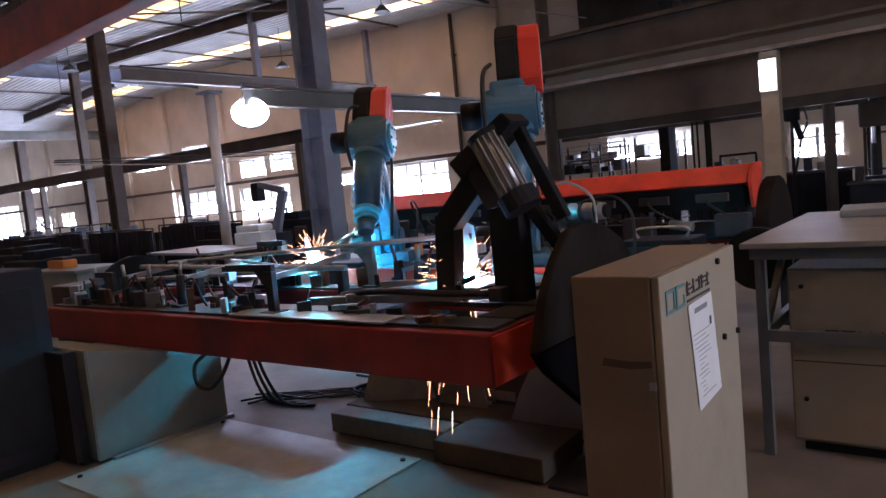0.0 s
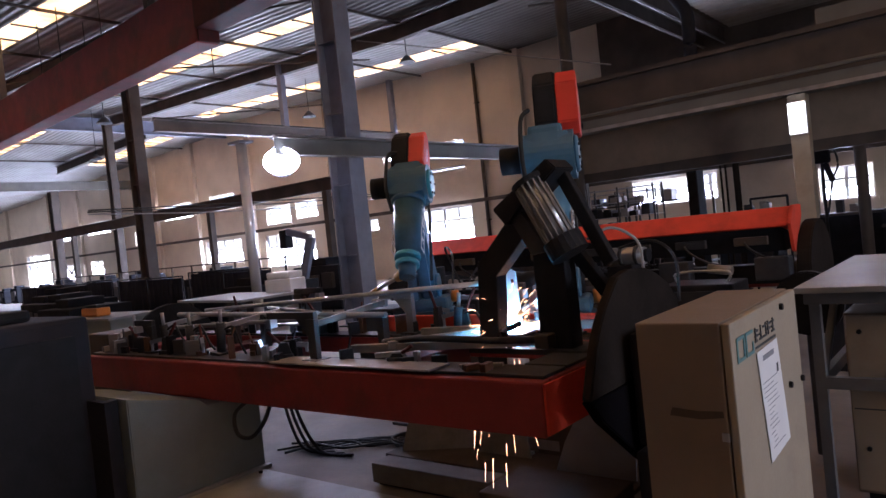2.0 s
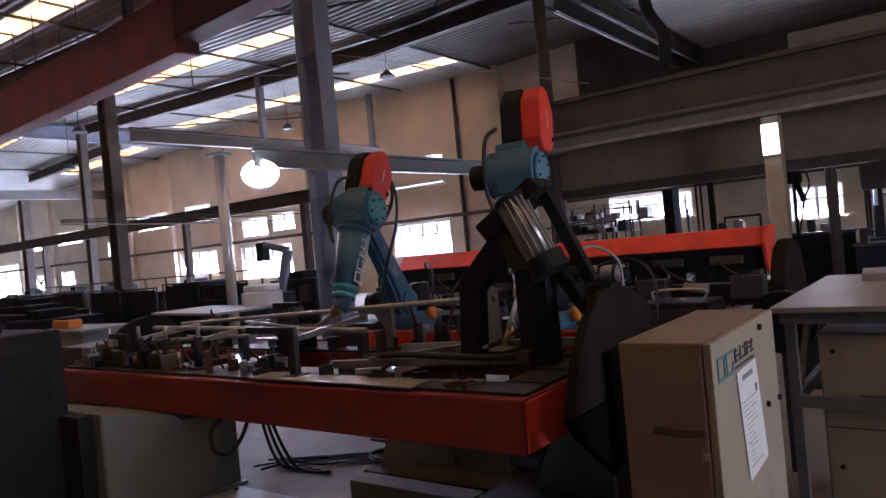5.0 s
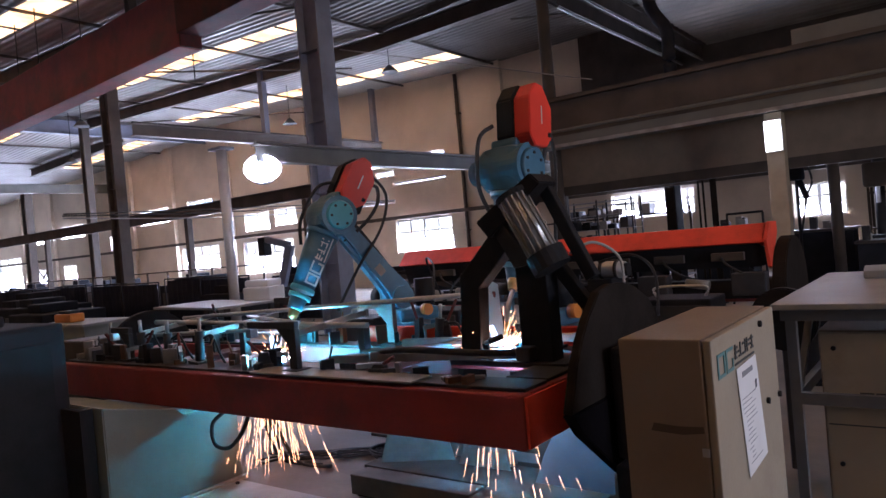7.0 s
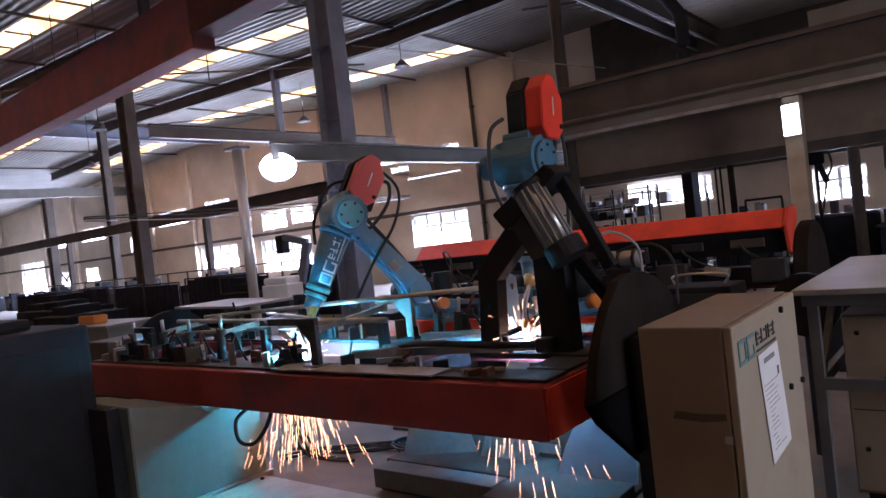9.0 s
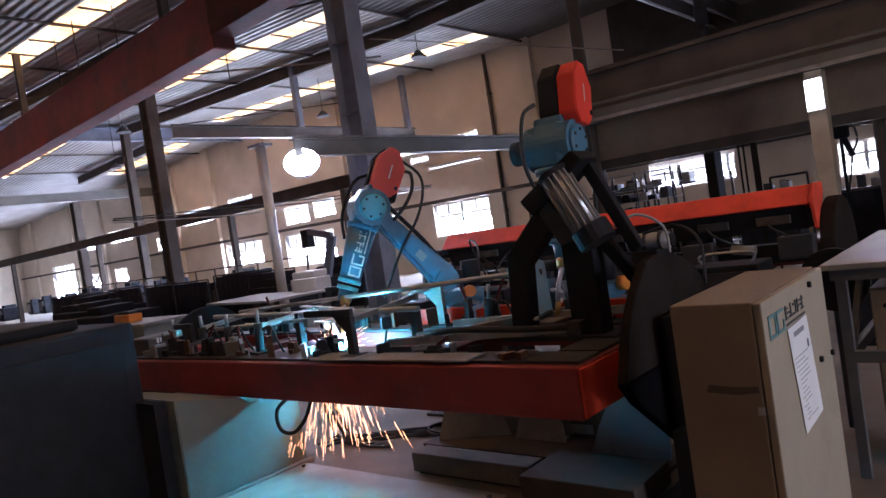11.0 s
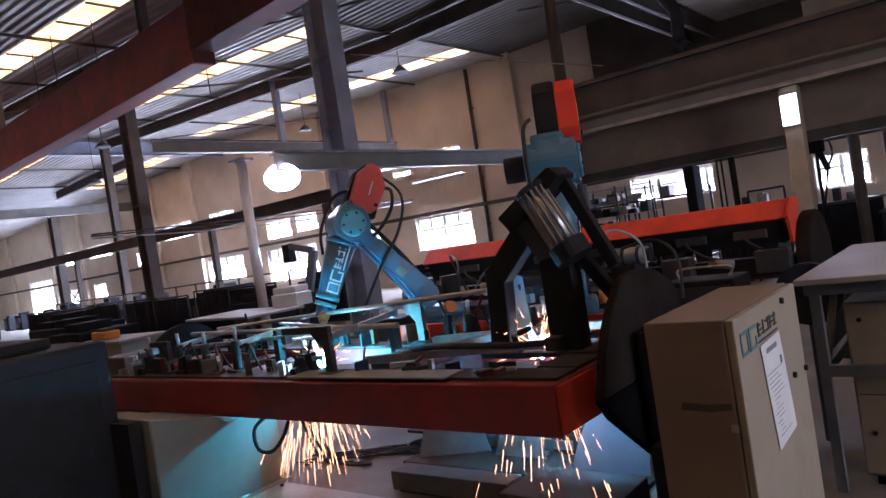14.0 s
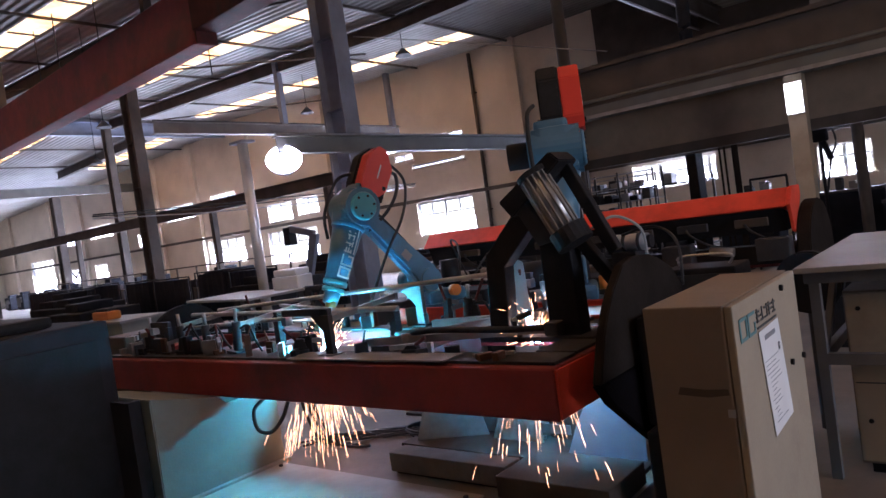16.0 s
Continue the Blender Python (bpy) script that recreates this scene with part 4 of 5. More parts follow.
# loose stop blocks, bolts and off-cuts along the mounting plates
for k in range(64):
    x = rng.uniform(FX0 + 0.15, FX1 - 0.3)
    y = rng.choice((2.68, 2.73, 2.79, 2.82, 3.68, 3.74))
    h = rng.uniform(0.015, 0.07) if x > -3.4 else rng.uniform(0.03, 0.16)
    w = rng.uniform(0.015, 0.06)
    bm = box(-w, w, -0.018, 0.018, 0.0, h, 0.003)
    if k % 3 == 0:
        add_rod(bm, (w * 0.4, 0, h - 0.005), (w * 0.4 + 0.03, 0.01, h + rng.uniform(0.03, 0.09)), 0.007, seg=8)
    tagged(part("stop_block", bm, rng.choice((DARK, BLACK, DARK, MILL, STEEL, RUST)), m=pose(x, y, TOP + 0.0005, 0, 0, rng.uniform(0, 180))), "small steel stop block bolted on the frame", "block", "stop blocks on the frame")


def cylinder_clamp(x, y, h, tilt):
    c = thing("pneumatic_clamp", pose(x, y, TOP, 0, tilt, 0), "grey pneumatic clamp cylinder with hose", "clamp", "pneumatic clamps")
    part("foot", box(-0.06, 0.06, -0.06, 0.06, -0.005, 0.02, 0.003), DARK, c)
    part("barrel", rod((0, 0, 0.021), (0, 0, h), 0.034, seg=16), DARK, c, smooth=True)
    part("piston", rod((0, 0, h), (0, 0, h + 0.1), 0.014, seg=10), STEEL, c, smooth=True)
    part("hose", tube([(0.05, 0, h * 0.8), (0.13, 0.02, h * 0.9), (0.2, 0.03, h * 0.4), (0.24, 0.05, 0.02)], 0.009, 6), RUBBER, c, smooth=True)


for x, y, h, tilt in ((-4.95, 2.8, 0.22, 0), (-4.55, 2.8, 0.24, 6), (-5.35, 2.82, 0.22, -5), (-5.85, 2.82, 0.2, 0), (-3.0, 3.7, 0.2, 8), (-2.3, 3.7, 0.16, -8)):
    cylinder_clamp(x, y, h, tilt)

# workpiece: tubes and angle pieces that are welded
wp = thing("workpiece_frame", pose(0, 0, 0), "bare steel tube workpiece clamped on the frame", "workpiece")
for a, b, r in (((-5.95, 3.3, 1.13), (-3.3, 3.3, 1.1), 0.02), ((-5.9, 3.55, 1.13), (-2.6, 3.62, 1.26), 0.018), ((-5.6, 2.98, 1.06), (-3.4, 3.4, 1.09), 0.016), ((-5.2, 3.75, 1.12), (-3.6, 2.95, 1.17), 0.014)):
    part("steel_tube", rod(a, b, r, seg=12), STEEL, wp, smooth=True)
for x in (-5.6, -4.7, -3.7):
    part("cross_bar", bar((x, 2.95, 1.08), (x, 3.7, 1.14), 0.03, 0.04), MILL, wp)
for a, b in (((-3.3, 2.95, 0.93), (-1.95, 3.25, 0.95)), ((-3.2, 3.55, 0.94), (-1.9, 3.7, 0.97)), ((-3.0, 2.98, 0.95), (-2.4, 3.8, 0.96))):
    part("angle_bar", bar(a, b, 0.05, 0.05, 0.004), MILL, wp)
part("curved_tube", tube([(-3.15, 3.1, 0.95), (-2.7, 2.98, 1.0), (-2.2, 3.05, 0.98), (-1.9, 3.3, 0.95)], 0.02), DARK, wp, smooth=True)
part("weld_plate", box(-4.85, -4.2, 3.44, 3.92, 1.0, 1.014, 0.003), MILL, wp, "bare plate being welded")
part("support_block", box(-4.54, -4.44, 3.65, 3.77, FZ1 + 0.0185, 0.999), DARK, wp)
part("weld_plate", box(-2.56, -2.28, 3.42, 3.6, 0.938, 0.95, 0.002), MILL, wp, "bare plate being welded")
part("support_block", box(-3.4, -3.34, 3.3, 3.36, FZ1 - 0.019, 1.09), DARK, wp)
part("support_block", box(-5.24, -5.18, 3.36, 3.42, FZ1 - 0.019, 1.12), DARK, wp)
part("support_block", box(-4.7, -4.64, 3.27, 3.33, FZ1 - 0.019, 1.12), DARK, wp)
rp = thing("red_locking_pin", pose(-5.15, 2.76, TOP), "small red locking lever on the frame", "lever")
part("lever", box(-0.14, 0.14, -0.03, 0.03, 0.0, 0.06, 0.02), BRIGHT_RED, rp)

# tall black tilting clamp in front of the arm
gt = thing("clamp_gantry", pose(0, 0, 0), "tall black steel clamp gantry with ribbed bare-metal cylinder", "welding fixture")
GY = 3.3
part("outer_leg", bar((-2.41, GY, TOP), (-2.37, GY, 1.42), 0.14, 0.11, 0.01, up=(0, 1, 0)), BLACK, gt)
part("knee", bar((-2.38, GY, 1.36), (-2.04, GY, 1.7), 0.15, 0.112, 0.01, up=(0, 1, 0)), BLACK, gt)
part("inner_leg", bar((-1.94, GY, TOP), (-1.94, GY, 1.55), 0.2, 0.13, 0.01, up=(0, 1, 0)), BLACK, gt)
part("head_plate", plate([(-2.22, 1.72), (-1.84, 1.96), (-1.78, 1.9), (-2.14, 1.62)], 0.22, pose(0, GY - 0.05, 0), 0.008), BLACK, gt)
part("side_plate", plate([(-2.16, 1.72), (-2.08, 1.74), (-1.88, 1.46), (-2.0, 1.44)], 0.03, pose(0, GY - 0.12, 0), 0.004), DARK, gt)
part("foot_plate", box(-2.52, -1.74, GY - 0.12, GY + 0.12, TOP - 0.018, TOP + 0.012, 0.003), DARK, gt)
ax, bx = Vector((-1.96, GY - 0.14, 1.83)), Vector((-1.8, GY - 0.14, 1.52))
d = (bx - ax).normalized()
part("ribbed_cylinder", rod(ax, bx, 0.085, seg=28), STEEL, gt, "ribbed bare-metal cylinder", smooth=True)
side = Vector((0, 1, 0)).cross(d).normalized()
for k in range(9):
    an = math.pi * (k / 8)
    off = side * math.cos(an) * 0.087 - Vector((0, 1, 0)) * math.sin(an) * 0.087
    part("cylinder_rib", rod(ax + off, bx + off, 0.008, seg=6), MILL, gt)
part("cylinder_cap", rod(ax - d * 0.03, ax, 0.1, seg=20), BLACK, gt)
part("lower_block", rod(bx, bx + d * 0.1, 0.11, seg=20), BLACK, gt)
part("tie_strut", bar((-1.86, GY, 1.93), (-1.6, GY + 0.02, 1.36), 0.07, 0.06, 0.008, up=(0, 1, 0)), BLACK, gt)
part("brace_strut", bar((-1.84, GY, 1.5), (-1.56, GY + 0.12, 1.02), 0.07, 0.07, 0.008, up=(0, 1, 0)), BLACK, gt)
part("hose", tube([(-1.72, GY, 1.5), (-1.62, GY + 0.1, 1.55), (-1.52, GY + 0.2, 1.46), (-1.5, GY + 0.2, 1.3)], 0.008), TABLETOP, gt, "pale grey air hose", smooth=True)
part("black_knob", rod((-2.2, 3.1, 1.027), (-2.16, 3.1, 1.04), 0.011, seg=10), STEEL, gt)
part("lever_grip", rod((-2.16, 3.1, 1.04), (-2.08, 3.1, 1.066), 0.019, 0.016, 12), RUBBER, gt, "black rubber lever grip", smooth=True)
part("lever_stem", bar((-2.2, 3.1, 1.03), (-2.24, 3.22, TOP), 0.03, 0.02), DARK, gt)
# pale sheet stands in for the lit smoke and torch behind the leg
part("lit_smoke_sheet", plate([(-2.56, 0.9), (-2.4, 0.9), (-2.42, 1.32), (-2.54, 1.38)], 0.008, pose(0, 3.63, 0), 0.002), GALVANISED, gt, "pale sheet standing in for lit smoke and torch")
part("spring_hose", tube([(-2.1 + 0.012 * math.cos(k * 1.6), 3.42 + 0.012 * math.sin(k * 1.6), 1.27 - k * 0.0085) for k in range(28)], 0.006, 6, 2), FEEDER_RED, gt, "red coiled hose", smooth=True)
part("valve", box(-2.02, -1.93, GY - 0.17, GY - 0.08, 0.92, 1.0, 0.01), DARK, gt)

# boxes and plates under the frame
def crate(name, x0, x1, y0, y1, h, mat, label, lid=True, turn=0.0):
    c = thing(name, pose((x0 + x1) / 2, (y0 + y1) / 2, 0, 0, 0, turn), label, "cabinet", "boxes under the frame")
    w, dd = (x1 - x0) / 2, (y1 - y0) / 2
    part("body", box(-w, w, -dd, dd, 0.02, h, 0.008), mat, c)
    part("plinth", box(-w + 0.03, w - 0.03, -dd + 0.03, dd - 0.03, 0, 0.019), BLACK, c)
    if lid:
        part("lid", box(-w - 0.012, w + 0.012, -dd - 0.012, dd + 0.012, h + 0.001, h + 0.02, 0.004), mat, c)
    return c


bc = thing("base_cabinet", pose(-5.06, 2.56, 0), "grey-green steel base cabinet under the frame", "cabinet", "boxes under the frame")
part("body", plate([(-0.58, 0.02), (0.42, 0.02), (0.42, 0.58), (-0.01, 0.58), (-0.07, 0.635), (-0.58, 0.76)], 1.3, pose(0, 0, 0, 0, 0, 90), 0.008), GREYBOX, bc)
part("plinth", box(-0.61, 0.61, -0.55, 0.39, 0, 0.019), BLACK, bc)
part("floor_strip", box(0.655, 0.7, -0.5, 0.44, 0, 0.03, 0.004), TABLETOP, bc, "pale steel strip along the foot")
crate("base_channel", -3.32, -2.36, 3.03, 3.2, 0.15, SLAB, "dark steel base channel lying on the floor", False)
crate("base_box", -2.34, -1.62, 2.9, 3.36, 0.15, BASE_BROWN, "dark brown steel box on the floor under the frame", False)
lp = thing("low_dark_panel", pose(-5.1, 1.9, 0), "dark low sheet panel before the base cabinet", "panel")
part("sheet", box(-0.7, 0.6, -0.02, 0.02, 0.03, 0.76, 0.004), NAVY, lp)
for x in (-0.66, 0.56):
    part("post", box(x - 0.03, x + 0.03, 0.021, 0.07, 0, 0.76, 0.003), BLACK, lp)
fp = thing("floor_plate", pose(-3.4, 2.75, 0), "pale worn steel floor plate", "plate")
part("plate", box(-0.98, 0.94, -1.05, 0.17, 0, 0.012, 0.002), PALE_SHEET, fp)
for x, y in ((-0.9, 0.1), (0.86, 0.1), (0.86, -0.95), (-0.9, -0.95)):
    part("bolt", rod((x, y, 0.0121), (x, y, 0.024), 0.016, seg=6), DARK, fp)
slag = thing("slag_tray", pose(-2.3, 3.5, 0), "pale sheet metal spark shield under the gantry", "tray")
part("shield", plate([(-0.29, 0.031), (0.27, 0.031), (0.2, 0.28), (-0.22, 0.28)], 0.012, pose(-1.0, 0.22, 0.0, -10, 0, 28)), SLAB_LIGHT, slag)
part("shield", plate([(-0.68, 0.031), (-0.25, 0.031), (-0.3, 0.24), (-0.62, 0.24)], 0.012, pose(0, 0.28, 0.0, -12)), SLAB_LIGHT, slag)
part("shield", plate([(0.02, 0.031), (0.56, 0.031), (0.57, 0.2), (0.34, 0.4), (0.27, 0.435), (0.21, 0.41), (0.1, 0.22)], 0.012, pose(0, 0.16, 0.0, 0)), GALVANISED, slag)
part("tray", box(-1.35, 0.6, 0.0, 0.44, 0.0, 0.03, 0.004), BASE_BROWN, slag)
bb = thing("brown_base_box", pose(-2.9, 4.03, 0), "dark brown steel base box behind the frame", "box")
part("body", box(-0.62, 0.62, -0.1, 0.1, 0.02, 0.36, 0.01), SLAB_LIGHT, bb)
part("lip", box(-0.62, 0.62, -0.115, -0.102, 0.3, 0.35, 0.003), SLAB, bb)
part("foot", box(-0.58, 0.58, -0.08, 0.08, 0, 0.019), BLACK, bb)
part("edge_strip", box(0.03, 0.51, -0.13, -0.102, 0.06, 0.13, 0.003), MILL, bb, "pale worn steel strip")
cb = thing("hose_loop", pose(0, 0, 0), "black rubber hose hanging in a loop under the frame", "hose")
part("loop", tube([(-3.85, 2.68, 0.615), (-3.82, 2.58, 0.5), (-3.93, 2.55, 0.4), (-4.08, 2.55, 0.41), (-4.16, 2.6, 0.53), (-4.1, 2.7, 0.615)], 0.014), RUBBER, cb, smooth=True)
cb2 = thing("floor_cables", pose(0, 0, 0), "tangle of black cables on the floor", "cable")
for k in range(7):
    ph = 1.3 * k
    pts = [(-4.55 + 0.2 * f + 0.12 * k * f / 6 + 0.1 * math.sin(1.9 * f + ph), 3.35 + 0.16 * f + 0.14 * math.cos(1.6 * f + ph), 0.012 + 0.003 * k) for f in range(7)]
    part("cable", tube(pts, 0.008 + 0.0015 * (k % 3)), RUBBER, cb2, smooth=True)
coil = [(-3.62 + (0.2 + 0.012 * (f % 5)) * math.cos(0.7 * f), 3.85 + (0.16 + 0.01 * (f % 4)) * math.sin(0.7 * f), 0.014 + 0.0016 * f) for f in range(26)]
part("cable_coil", tube(coil, 0.009, 6, 4), RUBBER, cb2, smooth=True)
for k in range(3):
    part("drop_cable", tube([(-4.55 + 0.05 * k, 3.3, 0.62), (-4.5 + 0.07 * k, 3.3, 0.3), (-4.4 + 0.1 * k, 3.35, 0.03), (-4.1 + 0.1 * k, 3.4, 0.018)], 0.013), RUBBER, cb2, smooth=True)

# dark machine cabinet at the tail end
dm = thing("dark_machine_cabinet", pose(-5.6, 1.4, 0), "near-black machine cabinet beside the frame's tail end", "machine")
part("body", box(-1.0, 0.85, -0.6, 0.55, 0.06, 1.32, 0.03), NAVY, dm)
part("plinth", box(-0.95, 0.8, -0.55, 0.5, 0, 0.059), BLACK, dm)
part("side_door", box(0.851, 0.865, -0.5, 0.45, 0.15, 1.2, 0.005), BLACK, dm)
part("top_hood", box(-0.8, 0.6, -0.4, 0.3, 1.321, 1.4, 0.03), BLACK, dm)

# ---- far welding station: tilted red frame ----
ff = thing("tilted_positioner_frame", pose(0, 6.66, 1.34), "orange-red positioner frame tilted up at the second station", "welding fixture")
part("upper_beam", plate([(-0.02, 0.03), (0.3, -0.02), (0.42, 0.12), (0.42, 0.2), (0.14, 0.2)], 4.4, pose(-3.66, 0, 0, 0, 0, 90), 0.01), BRIGHT_RED, ff)
part("end_plate", plate([(-0.03, 0.05), (0.06, -0.2), (0.12, -0.22), (0.43, 0.1), (0.43, 0.21), (0.13, 0.21)], 0.03, pose(-1.44, 0, 0, 0, 0, 90), 0.004), BRIGHT_RED, ff)
part("under_tray", plate([(0.03, 0.02), (0.1, -0.2), (0.34, -0.2), (0.34, -0.04)], 4.3, pose(-3.66, 0, 0, 0, 0, 90), 0.006), BLACK, ff)
part("under_beam", box(-5.8, -1.5, 0.1, 0.3, -0.5, -0.32, 0.01), BLACK, ff)
part("rear_beam", box(-5.86, -1.46, 0.9, 1.15, -0.62, -0.4, 0.01), RED, ff)
for x in (-5.6, -4.6, -3.6, -2.6, -1.7):
    part("cross_beam", bar((x, 0.1, -0.25), (x, 1.0, -0.5), 0.14, 0.12), BLACK, ff)
    part("clamp_block", box(x - 0.05, x + 0.25, -0.1, 0.06, -0.45, -0.24, 0.015), DARK, ff)
for k in range(9):
    x = -5.4 + k * 0.46
    part("cylinder", rod((x, -0.04, -0.32), (x + 0.22, -0.04, -0.35), 0.045, seg=12), MILL, ff, smooth=True)
for k in range(7):
    x = -5.3 + 0.56 * k
    part("valve_block", box(x, x + 0.3, 0.0, 0.05, -0.13, -0.05, 0.008), DARK if k % 2 else STRUCT_DARK, ff)
    part("hose", tube([(x + 0.1, 0.0, -0.1), (x + 0.16, -0.06, -0.16), (x + 0.3, -0.05, -0.25), (x + 0.42, 0.02, -0.3)], 0.012, 6), RUBBER, ff, smooth=True)
hs2 = thing("second_headstock", pose(-1.36, 7.2, 0), "dark round headstock of the second station", "positioner")
part("face_disc", plate(disc_outline(0.54), 0.12, pose(0, 0, 0.86, 0, 0, 90), 0.01), SOOT_BROWN, hs2)
part("hub", rod((-0.22, 0, 0.86), (-0.062, 0, 0.86), 0.15, seg=20), DARK, hs2)
part("pedestal", box(0.07, 0.4, -0.3, 0.3, 0, 0.8, 0.02), BLACK, hs2)
ts2 = thing("second_tailstock", pose(-6.2, 7.2, 0), "dark tailstock of the second station", "positioner")
part("pedestal", box(-0.3, 0.1, -0.3, 0.3, 0, 1.15, 0.02), BLACK, ts2)
part("hub", rod((0.1, 0, 0.95), (0.35, 0, 0.95), 0.15, seg=20), DARK, ts2)
# dark machine stand between the stations
for x, y, h in ((-3.1, 5.9, 0.95), (-4.6, 5.95, 0.9), (-5.6, 5.7, 0.85), (-1.9, 5.6, 1.0)):
    ps = thing("power_source", pose(x, y, 0), "dark welding power source on the floor between the stations", "welding machine", "power sources")
    part("case", box(-0.3, 0.3, -0.22, 0.22, 0.06, h, 0.02), BLACK, ps)
    part("front_panel", box(-0.26, 0.26, -0.235, -0.221, h * 0.55, h - 0.05, 0.004), DARK, ps)
    part("handle", tube([(-0.2, 0, h), (-0.2, 0, h + 0.08), (0.2, 0, h + 0.08), (0.2, 0, h)], 0.012, 6), STEEL, ps)
    part("knob", rod((0.1, -0.236, h * 0.7), (0.1, -0.26, h * 0.7), 0.03, seg=12), STEEL, ps)
    part("foot", box(-0.25, 0.25, -0.18, 0.18, 0, 0.059), RUBBER, ps)
for pts in ([(-1.62, 4.3, 1.02), (-1.66, 4.4, 1.3), (-1.85, 4.5, 1.42), (-2.1, 4.5, 1.38)], [(-3.1, 5.8, 1.05), (-3.3, 5.5, 1.4), (-3.6, 5.0, 1.35), (-3.75, 4.8, 1.1)], [(-4.6, 5.9, 0.98), (-4.4, 5.4, 1.45), (-4.0, 5.0, 1.4), (-3.9, 4.8, 1.0)]):
    tagged(part("torch_cable", tube(pts, 0.01), RUBBER, smooth=True), "black hose package between machine and arm", "cable", "hose packages")

mt = thing("drive_motor", pose(-2.2, 4.8, 0), "bare metal cylindrical drive on a dark stand", "motor")
part("stand", box(-0.1, 0.1, -0.1, 0.1, 0.02, 1.24, 0.01), BLACK, mt)
part("base_plate", box(-0.18, 0.18, -0.18, 0.18, 0, 0.019), DARK, mt)
part("barrel", rod((-0.16, 0, 1.31), (0.17, 0, 1.3), 0.065, seg=20), STEEL, mt, smooth=True)
for x in (-0.14, -0.02, 0.1):
    part("band", rod((x, 0, 1.308), (x + 0.025, 0, 1.307), 0.072, seg=20), DARK, mt, smooth=True)
part("end_cap", rod((0.17, 0, 1.3), (0.2, 0, 1.3), 0.05, seg=16), BLACK, mt, smooth=True)

# ---- control cabinet ----
CX0, CX1, CY0, CY1, CZ = -0.905, -0.605, 1.985, 2.84, 1.25
cab = thing("control_cabinet", pose((CX0 + CX1) / 2, (CY0 + CY1) / 2, 0), "cream steel robot control cabinet, side painted darker for shade, paper taped on door", "cabinet")
hx, hy = (CX1 - CX0) / 2, (CY1 - CY0) / 2
# the body's tan is darker than the door: the side's shade in paint
part("body", box(-hx, hx - 0.03, -hy, hy, 0.06, CZ, 0.006), TAN, cab, "stained tan side and top, side's shade put into the paint")
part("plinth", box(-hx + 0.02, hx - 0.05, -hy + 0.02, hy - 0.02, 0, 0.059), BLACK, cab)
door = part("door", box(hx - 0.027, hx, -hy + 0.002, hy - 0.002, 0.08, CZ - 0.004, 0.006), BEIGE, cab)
DOOR_TURN = Matrix(((0, 0, 1), (1, 0, 0), (0, 1, 0))).to_4x4()


def on_door(y, z, off=0.0015):
    m = DOOR_TURN.copy()
    m.translation = (hx + off, y, z)
    return m


pap = part("paper_sheet", plate([(-0.101, -0.195), (0.162, -0.183), (0.101, 0.195), (-0.161, 0.19)], 0.0012, pose(hx + 0.004, -0.022, 0.92, 0, 0, 90)), PAPER, cab, "white printed sheet, curling at the edge")
for k in range(15):
    w, yo = rng.choice((0.05, 0.09, 0.13, 0.17)) * rng.uniform(0.8, 1.1), -0.09 - 0.004 * k + rng.choice((0, 0, 0.02))
    part("print_line", box(hx + 0.0048, hx + 0.0054, yo, yo + w, 0.765 + k * 0.0165, 0.7675 + k * 0.0165), INK, cab)
part("print_block", box(hx + 0.0048, hx + 0.0054, -0.12, 0.02, 1.07, 1.088), INK, cab)
part("print_block", box(hx + 0.0048, hx + 0.0054, 0.04, 0.062, 1.0, 1.03), DARKPRINT, cab)
# plain shapes in place of the maker's mark
def mark(parent, m, s, mat, mat2):
    """A ring, an open ring and a row of small blocks, along local x, of height s."""
    def put(name, bm, mm):
        part(name, bm, mm, parent, m=m)
    def ring(cx, gap):
        bm = bmesh.new()
        t = s * 0.14
        add_box(bm, cx - s * 0.42, cx - s * 0.42 + t, 0, s, 0, 0.002)
        add_box(bm, cx - s * 0.42 + t, cx + s * 0.42, s - t, s, 0, 0.002)
        add_box(bm, cx - s * 0.42 + t, cx + s * 0.42, 0, t, 0, 0.002)
        add_box(bm, cx + s * 0.42 - t, cx + s * 0.42, t, s * (0.5 if gap else 1) - (0 if gap else t), 0, 0.002)
        return bm
    put("mark_ring", ring(s * 0.45, False), mat)
    put("mark_open_ring", ring(s * 1.4, True), mat)
    for k in range(5):
        x = s * 2.0 + k * s * 0.52
        bm = bmesh.new()
        for j in range(3):
            if (k + j) % 4 != 3:
                add_box(bm, x, x + s * (0.42 if (k * 2 + j) % 3 else 0.3), s * (0.36 + 0.21 * j), s * (0.46 + 0.21 * j), 0, 0.002)
        add_box(bm, x + s * (0.05 + 0.12 * (k % 3)), x + s * (0.15 + 0.12 * (k % 3)), s * 0.36, s * 0.98, 0, 0.0024)
        put("mark_block", bm, mat2)
    bm = bmesh.new()
    add_box(bm, s * 2.0, s * 4.5, s * 0.08, s * 0.18, 0, 0.002)
    put("mark_bar", bm, mat2)


mark(cab, on_door(-0.385, 1.115) @ Matrix.Diagonal((1.3, 1, 1, 1)), 0.078, TEAL, DARKPRINT)
for y, z in ((0.176, 1.212), (0.212, 0.914), (0.401, 0.897)):
    part("lock", rod((hx, y, z), (hx + 0.012, y, z), 0.012, seg=12), BLACK, cab)
part("scuff", plate([(-0.04, -0.012), (0.06, -0.018), (0.13, -0.008), (0.128, 0.012), (0.05, 0.008), (-0.03, 0.014)], 0.0012, pose(-0.02, -hy - 0.0008, 0.965)), SCUFF, cab, "dark greasy scuff")
